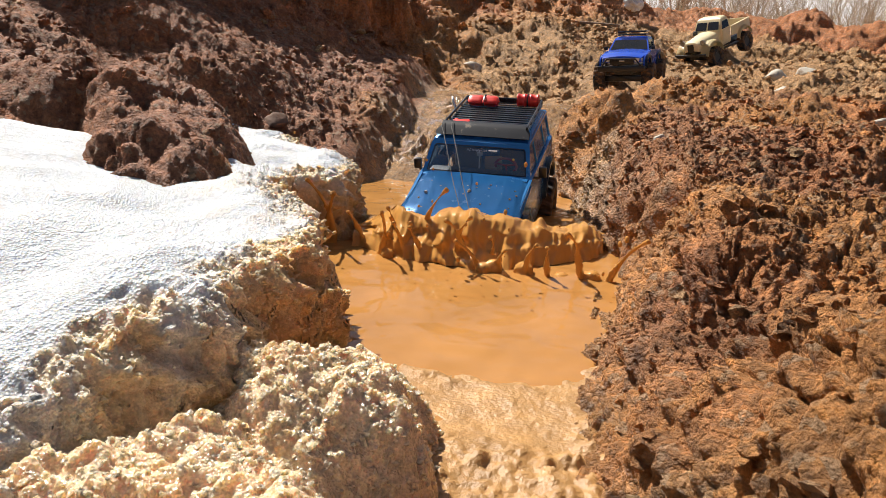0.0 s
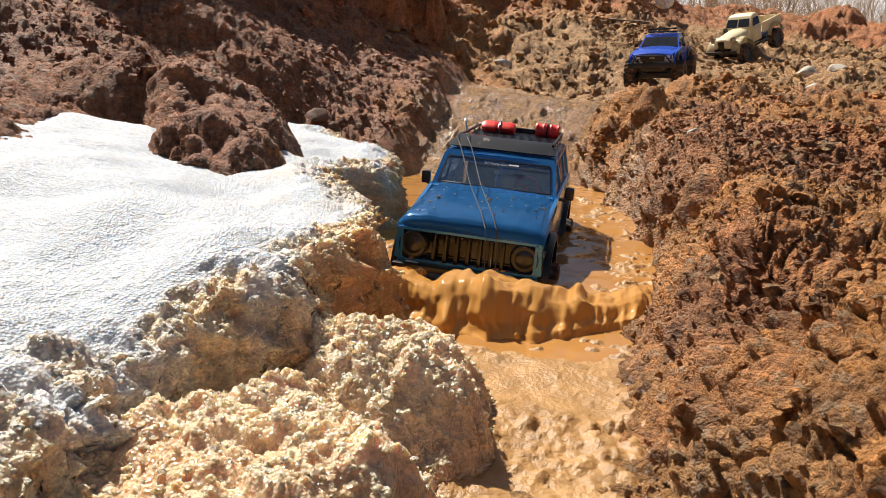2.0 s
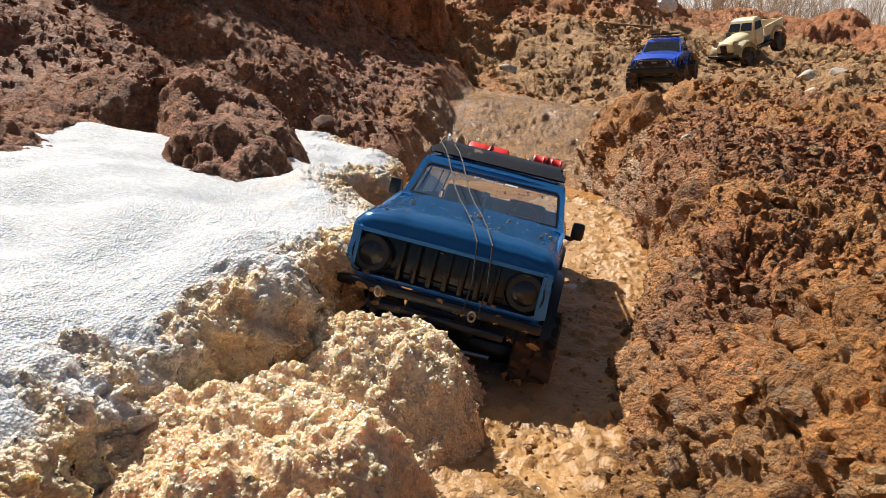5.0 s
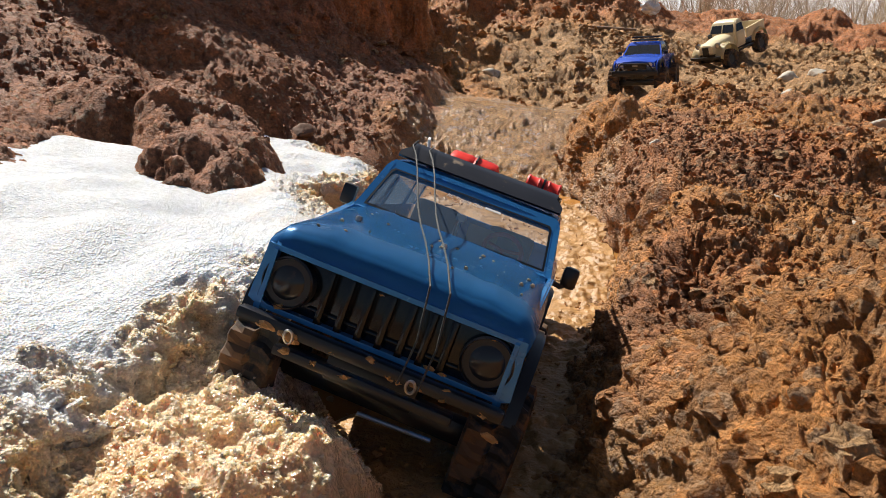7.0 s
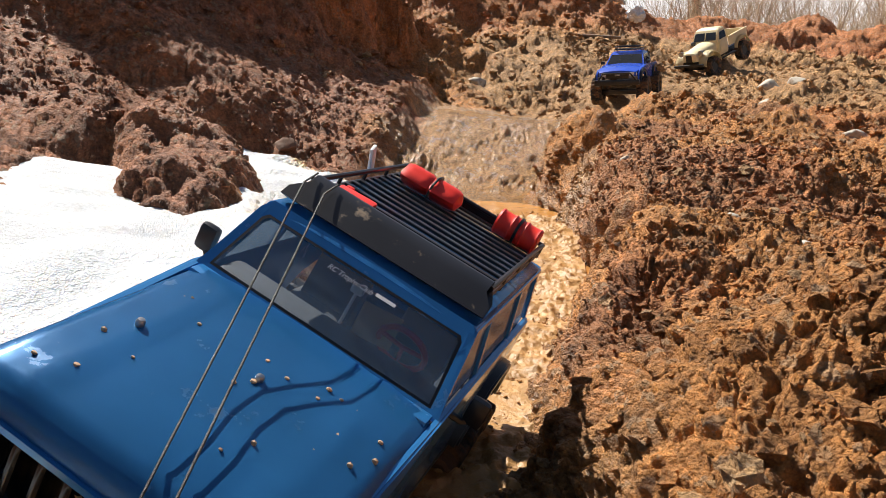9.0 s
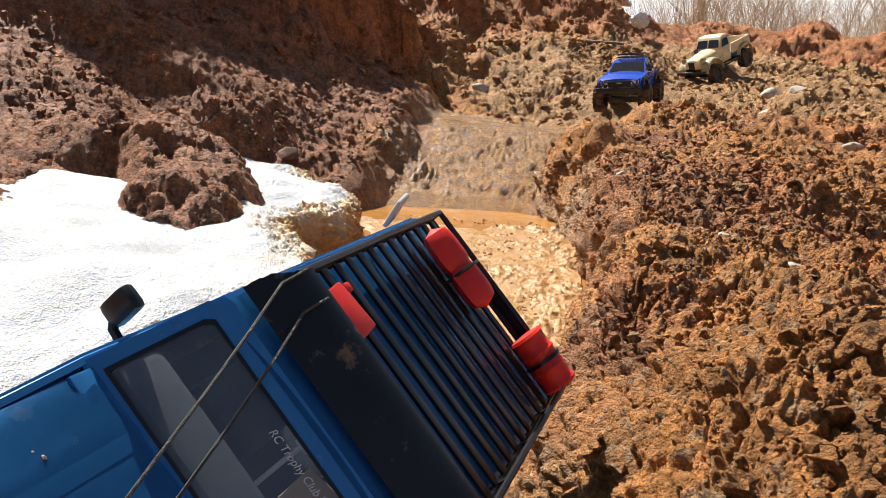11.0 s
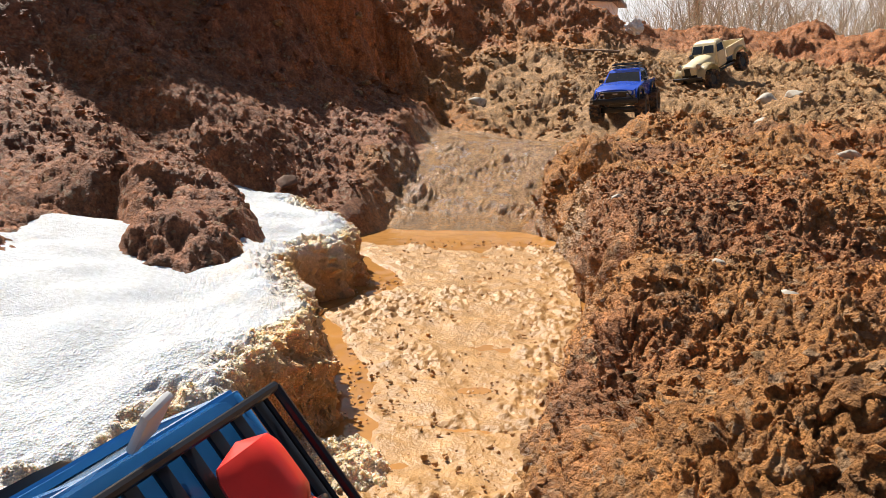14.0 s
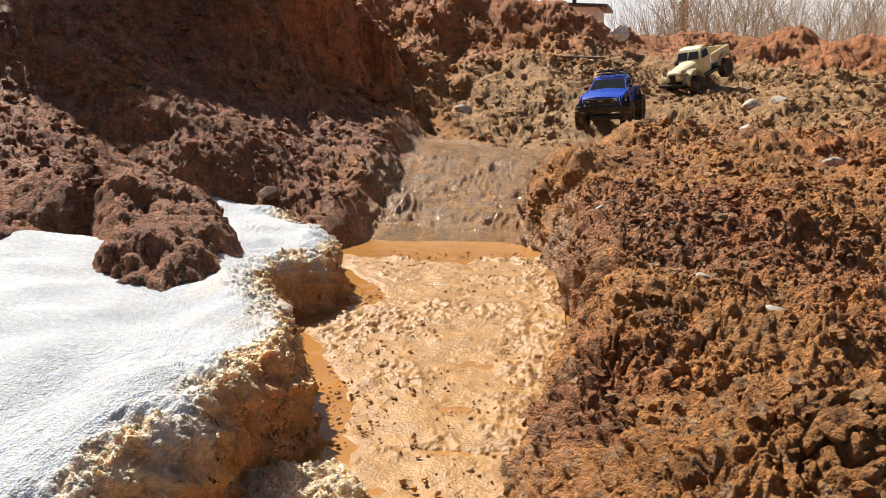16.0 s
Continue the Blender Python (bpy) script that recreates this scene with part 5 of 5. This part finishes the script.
def splash_tongue(seed, width, height, label):
    rnd = random.Random(seed)
    n = 6
    roots = [width * ((k + rnd.uniform(-0.3, 0.3)) / (n - 1) - 0.5) for k in range(n)]
    tops = [height * rnd.choice((0.5, 0.6, 0.7, 0.85)) * rnd.uniform(0.8, 1.1) for _ in range(n)]
    lean = [rnd.uniform(-0.55, 0.55) for _ in range(n)]

    def finger(k, u):
        h = tops[k]
        return Vector((roots[k] + lean[k] * h * u * u + 0.0025 * math.sin(7 * u + seed + k), -0.55 * h * u * u + 0.003 * math.sin(5 * u + k), -0.03 + (h + 0.03) * (u - 0.12 * u ** 4)))

    bm = None
    for k in range(n):
        pts = [finger(k, j / 14) for j in range(15)]
        taper = [(1 - 0.80 * (j / 14) ** 0.8) * (1 + 0.25 * math.sin(0.9 * j + k + seed)) + (0.40 if j == 14 else 0.22 if j == 13 else 0) for j in range(15)]
        bm = tube(pts, 0.0066, 10, bm=bm, taper=taper)
    # a web that hangs between neighbouring fingers, with scalloped upper edges
    for k in range(n - 1):
        secs = []
        for i in range(9):
            u = i / 8
            reach = (0.90 - 0.34 * math.sin(math.pi * u)) * (0.6 + 0.4 * min(tops[k], tops[k + 1]) / max(tops[k], tops[k + 1]))
            row = []
            for j in range(8):
                p = finger(k, reach * j / 7).lerp(finger(k + 1, reach * j / 7), u)
                row.append(p + Vector((0, 0.004 * math.sin(3.1 * u + j + k), 0)))
            secs.append(row)
        sheet = loft(secs, close=False)
        bmesh.ops.solidify(sheet, geom=sheet.faces[:], thickness=0.0055)
        bm = join(bm, sheet)
    # a swollen foot
    for k in range(9):
        b = bmesh.new()
        bmesh.ops.create_icosphere(b, subdivisions=2, radius=rnd.uniform(0.008, 0.015), matrix=pose(rnd.uniform(-0.55, 0.55) * width, rnd.uniform(-0.012, 0.016), rnd.uniform(-0.012, 0.004)))
        bm = join(bm, b)
    ob = part("splash", bm, SPLASH)
    liquid(ob, 0.0021, 3)
    tagged(ob, label, "splash", "splashes of muddy water")
    for k in range(14):
        b = bmesh.new()
        r = 0.0009 * 3.6 ** rnd.random()
        bmesh.ops.create_icosphere(b, subdivisions=2, radius=r, matrix=pose(rnd.uniform(-0.75, 0.75) * width, rnd.uniform(-1.0, 0.1) * height, height * rnd.uniform(0.15, 1.2), rnd.uniform(-40, 40)) @ Matrix.Diagonal((1, 1, rnd.uniform(0.9, 1.7), 1)))
        part("droplet", b, SPLASH, ob)
    return ob


# seconds of the peak, place, width, height
SPLASH_PLAN = ((0.0, -0.255, 1.15, 0.20, 0.140), (0.05, -0.12, 1.095, 0.16, 0.140), (0.0, 0.03, 1.065, 0.18, 0.115), (0.6, -0.16, 0.985, 0.14, 0.075), (0.9, 0.00, 0.905, 0.14, 0.070),
               (1.5, -0.15, 0.79, 0.12, 0.060), (1.6, -0.02, 0.77, 0.12, 0.055), (1.7, 0.12, 0.93, 0.09, 0.065), (2.5, -0.01, 0.70, 0.08, 0.105), (2.5, 0.085, 0.74, 0.10, 0.065),
               (3.0, -0.03, 0.66, 0.10, 0.100), (3.05, 0.07, 0.68, 0.09, 0.075))
SPLASHES = [splash_tongue(40 + i, w, h, "splash of muddy water thrown up by the truck") for i, (t, x, y, w, h) in enumerate(SPLASH_PLAN)]


# ---- things beyond the cars ----
def plank(x, y, yaw, length):
    b = box(length, 0.045, 0.014, (0, 0, 0), 0.003)
    ob = tagged(part("plank", b, WOOD), "weathered grey-brown plank lying in the clay", "plank")
    z = float(land_smooth(np.array([x]), np.array([y]))[0])
    ob.matrix_basis = pose(x, y, z + 0.02, 4, 2, yaw)


plank(0.20, 4.45, -4, 0.42)
plank(1.75, 4.0, 40, 0.28)


def bag():
    b = bmesh.new()
    bmesh.ops.create_icosphere(b, subdivisions=4, radius=0.05)
    for v in b.verts:
        d = noise.fractal(v.co * 30, 1.0, 2.0, 4) * 0.35 + abs(noise.noise(v.co * 60)) * 0.3
        v.co = Vector((v.co.x * (1 + d), v.co.y * (1 + d), v.co.z * (0.8 + d) * (1.15 if v.co.z > 0 else 0.8)))
    ob = tagged(part("plastic_bag", b, BAG), "crumpled white plastic bag on the clay ridge", "bag")
    z = float(land_smooth(np.array([0.53]), np.array([4.95]))[0])
    ob.matrix_basis = pose(0.53, 4.95, z + 0.045, 0, 0, 20)


bag()


def bare_tree(x, y, h, seed, label="leafless grey shrub with many thin branches"):
    rnd = random.Random(seed)
    tree = tagged(new("shrub"), label, "shrub", "shrubs beyond the pit")
    tree.location = (x, y, 0.05)
    trunk, twigs = None, bmesh.new()

    def limb(bm, p, way, length, r, depth):
        pts, taper = [p], [1.0]
        for k in range(4):
            way = (way + Vector((rnd.uniform(-1, 1), rnd.uniform(-1, 1), rnd.uniform(-0.3, 0.6))) * 0.22).normalized()
            p = p + way * length / 4
            pts.append(p)
            taper.append(1 - 0.17 * (k + 1))
        bm = tube(pts, r, 5 if depth == 0 else 3, bm=bm, taper=taper, caps=False)
        return bm, pts, way

    stems = rnd.choice((3, 4, 5))
    for s in range(stems):
        way = Vector((rnd.uniform(-0.45, 0.45), rnd.uniform(-0.45, 0.45), 1)).normalized()
        trunk, pts, w = limb(trunk, Vector((rnd.uniform(-.2, .2), rnd.uniform(-.2, .2), 0)), way, h * rnd.uniform(0.6, 1), h * 0.0055, 0)
        for k in range(7):
            p = pts[rnd.choice((1, 2, 2, 3, 3, 4))]
            w2 = (w + Vector((rnd.uniform(-1, 1), rnd.uniform(-1, 1), rnd.uniform(-0.1, 0.7)))).normalized()
            twigs, q, w3 = limb(twigs, p, w2, h * rnd.uniform(0.22, 0.42), h * 0.0024, 1)
            for j in range(6):
                w4 = (w3 + Vector((rnd.uniform(-1, 1), rnd.uniform(-1, 1), rnd.uniform(-0.3, 0.6)))).normalized()
                twigs, _, _ = limb(twigs, q[rnd.choice((1, 2, 3, 4))], w4, h * rnd.uniform(0.12, 0.25), h * 0.0013, 2)
    part("stem", trunk, BARK, tree)
    part("branchwork", twigs, BARK, tree)


rnd_t = random.Random(3)
for i in range(26):
    y = rnd_t.uniform(11, 22)
    bare_tree(y * (0.13 + 0.36 * (i + rnd_t.random() * 0.8) / 26), y, rnd_t.uniform(1.7, 2.7), 500 + i)


def thicket():
    """Low dry stalks and twigs in front of the shrubs."""
    g = np.random.default_rng(31)
    co, fa = [], []
    for k in range(2600):
        y = g.uniform(7.5, 17)
        x = y * g.uniform(0.10, 0.56)
        p = np.array([x, y, 0.08])
        h = g.uniform(0.45, 1.15) * (0.6 + 0.05 * y)
        way = np.array([g.normal(0, 0.35), g.normal(0, 0.3), 1.0])
        r = 0.0045 * g.uniform(0.6, 1.4) * y / 10
        base = len(co)
        for j in range(5):
            c = p + way * h * j / 4 + np.array([0.05, 0.02, 0]) * math.sin(j * 1.7 + k) * h
            for i in range(3):
                a = i * math.tau / 3
                co.append((c[0] + r * (1 - 0.18 * j) * math.cos(a), c[1] + r * (1 - 0.18 * j) * math.sin(a), c[2]))
        for j in range(4):
            for i in range(3):
                u, v = base + 3 * j + i, base + 3 * j + (i + 1) % 3
                fa.append((u, v, v + 3, u + 3))
    me = bpy.data.meshes.new("dry_stalks")
    me.from_pydata(co, [], fa)
    me.materials.append(STRAW)
    tagged(new("dry_stalks", me), "dense dry straw-coloured stalks and twigs beyond the ridge", "dry stalks", kind="stuff")


thicket()


def fir():
    rnd = random.Random(8)
    tree = tagged(new("fir_tree"), "small green fir beyond the clay ridge", "fir tree")
    tree.location = (3.9, 24.0, 0.05)
    part("trunk", tube([(0, 0, 0), (0.02, 0, 1.4), (0, 0, 2.7)], 0.06, 7, taper=(1, 0.6, 0.1)), BARK, tree)
    bm = bmesh.new()
    for k in range(260):
        z = 0.3 + 2.4 * rnd.random() ** 0.9
        r = (2.8 - z) * 0.32 * rnd.uniform(0.5, 1)
        a = rnd.uniform(0, math.tau)
        tip = Vector((r * math.cos(a), r * math.sin(a), z - 0.15 * r))
        side = Vector((-math.sin(a), math.cos(a), 0)) * 0.07
        root = Vector((0, 0, z + 0.08))
        mid = root.lerp(tip, 0.6)
        v = [bm.verts.new(p) for p in (root, mid + side, tip, mid - side)]
        bm.faces.new(v)
    part("crown", bm, FIR, tree, "dark green needles", smooth=False)


fir()


def shed():
    house = tagged(new("shed"), "white boarded shed with a dark flat roof behind the ridge", "shed")
    house.location = (0.05, 32, 0.2)
    house.rotation_euler = (0, 0, radians(-8))
    part("wall", box(4.0, 3.0, 2.55, (0, 0, 1.275), 0.01), WALL, house)
    for k in range(15):
        part("board", box(3.98, 0.02, 0.15, (0, -1.512, 0.12 + 0.165 * k)), WALL, house, smooth=False)
    part("roof", box(4.5, 3.5, 0.12, (0.1, 0, 2.62), 0.02, (0, 3, 0)), ROOF, house)
    part("chimney_pipe", tube([(1.0, -0.5, 2.6), (1.0, -0.5, 3.3)], 0.08, 10), ROOF, house)


shed()


def far_glow():
    ang = np.linspace(radians(-60), radians(60), 900)
    n = np.arange(900.0)
    # tall enough that its glow fills the visible strip of sky
    top = 15 + 1.2 * fbm(n, 0 * n, 40, 4, 600) + 0.8 * fbm(n, 0 * n, 3, 2, 601)
    R = 150
    X = np.stack([R * np.sin(ang)] * 2 + [(R + 6) * np.sin(ang)] * 2)
    Y = np.stack([R * np.cos(ang)] * 2 + [(R + 6) * np.cos(ang)] * 2)
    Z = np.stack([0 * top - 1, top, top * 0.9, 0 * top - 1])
    tagged(new("backdrop", grid_mesh("backdrop", X, Y, Z, SKY_GLOW, {})), "hazy leafless wood on the skyline", "wood", kind="structure")


far_glow()


# ---- everything that moves ----
TRUCK_ROWS = [
    (0.0, -0.075, 1.410, -0.072, -11.6, 0.7, 172.9),
    (1.5, -0.098, 1.200, -0.087, -2.9, -1.9, 175.9),
    (2.5, -0.108, 1.101, -0.090, 1.9, -1.9, 176.5),
    (3.0, -0.110, 1.045, -0.086, 3.6, -3.0, 176.8),
    (5.5, -0.114, 0.751, -0.049, 9.7, -11.3, 178.1),
    (6.5, -0.106, 0.654, -0.033, 10.5, -15.2, 176.4),
    (7.0, -0.101, 0.600, -0.026, 10.7, -16.3, 175.9),
    (8.0, -0.101, 0.488, -0.010, 9.4, -15.8, 172.6),
    (8.8, -0.127, 0.410, 0.000, 5.6, -22.0, 170.0),
    (9.0, -0.137, 0.399, 0.001, 4.2, -25.2, 168.6),
    (11.5, -0.173, 0.206, 0.048, 1.6, -49.5, 166.8),
    (12.2, -0.184, 0.170, 0.038, 1.6, -49.9, 166.7),
    (13.0, -0.193, 0.093, 0.047, 1.6, -49.9, 166.7),
    (14.0, -0.197, -0.018, 0.071, 1.6, -49.9, 166.7),
    (14.5, -0.196, -0.068, 0.077, 1.6, -49.9, 166.7),
    (16.0, -0.290, -0.240, 0.080, 1.0, -46.0, 168.0),
]


def motions():
    walk(TRUCK, [(t, pose(*row)) for t, *row in TRUCK_ROWS])
    ts = [r[0] for r in TRUCK_ROWS]
    for w in TRUCK_WHEELS:
        rows, turned, last = [], 0.0, None
        base = w.location.copy()
        for k in range(65):
            t = k * 0.25
            p = np.array([np.interp(t, ts, [r[i] for r in TRUCK_ROWS]) for i in (1, 2, 3)])
            if last is not None:
                turned -= math.degrees(float(np.linalg.norm(p - last)) / 0.054)
            last = p
            rows.append((t, pose(*base, turned)))
        walk(w, rows)
    # the truck pushes the far mound aside, then presses both flat
    x, y, z = SLUSH_FAR.matrix_basis.translation
    walk(SLUSH_FAR, [(t, pose(x + dx, y + dy, z + dz)) for t, dx, dy, dz in ((0, 0, 0, 0), (4.8, 0, 0, 0), (6.3, -0.065, -0.04, 0.002), (7.4, -0.095, -0.07, -0.004), (9.0, -0.06, -0.04, -0.040), (11.0, 0, 0.07, -0.058), (16.0, 0, 0.07, -0.058))])
    x, y, z = SLUSH_NEAR.matrix_basis.translation
    walk(SLUSH_NEAR, [(t, pose(x, y + dy, z + dz)) for t, dy, dz in ((0, 0, 0), (6.6, 0, 0), (8.2, -0.02, -0.012), (10.5, -0.05, -0.055), (16.0, -0.05, -0.055))])
    # the wave runs ahead of the bumper and dies in the shallows
    wave = ((0.0, 1.150, 0.020), (0.5, 1.06, 0.016), (1.0, 0.955, 0.010), (1.5, 0.855, 0.012), (2.0, 0.785, 0.004), (2.5, 0.745, -0.020), (3.0, 0.715, -0.036), (3.8, 0.68, -0.060), (4.5, 0.68, -0.075), (16.0, 0.68, -0.075))
    walk(BOW_WAVE, [(t, pose(-0.06, y, z, 0, 0, 4)) for t, y, z in wave])
    for ob, (t, x, y, w, h) in zip(SPLASHES, SPLASH_PLAN):
        low = -h * 1.4 - 0.02
        rows = [(0.0, pose(x, y + 0.05, low))] if t > 0.5 else []
        rows += [(t - 0.45, pose(x, y + 0.05, low))] if t > 0.5 else []
        rows += [(t, pose(x, y, 0)), (t + 0.15, pose(x, y - 0.01, 0.002)), (t + 0.6, pose(x, y - 0.04, low)), (16.0, pose(x, y - 0.04, low))]
        walk(ob, rows)
    # mud comes to the surface behind the wheels
    for ob, start in ((SLURRY_FAR, 1.3), (CRUMBS, 2.2)):
        walk(ob, [(0.0, pose(0, 0, -0.016)), (start, pose(0, 0, -0.016)), (start + 1.3, pose(0, 0, 0)), (16.0, pose(0, 0, 0))])


motions()
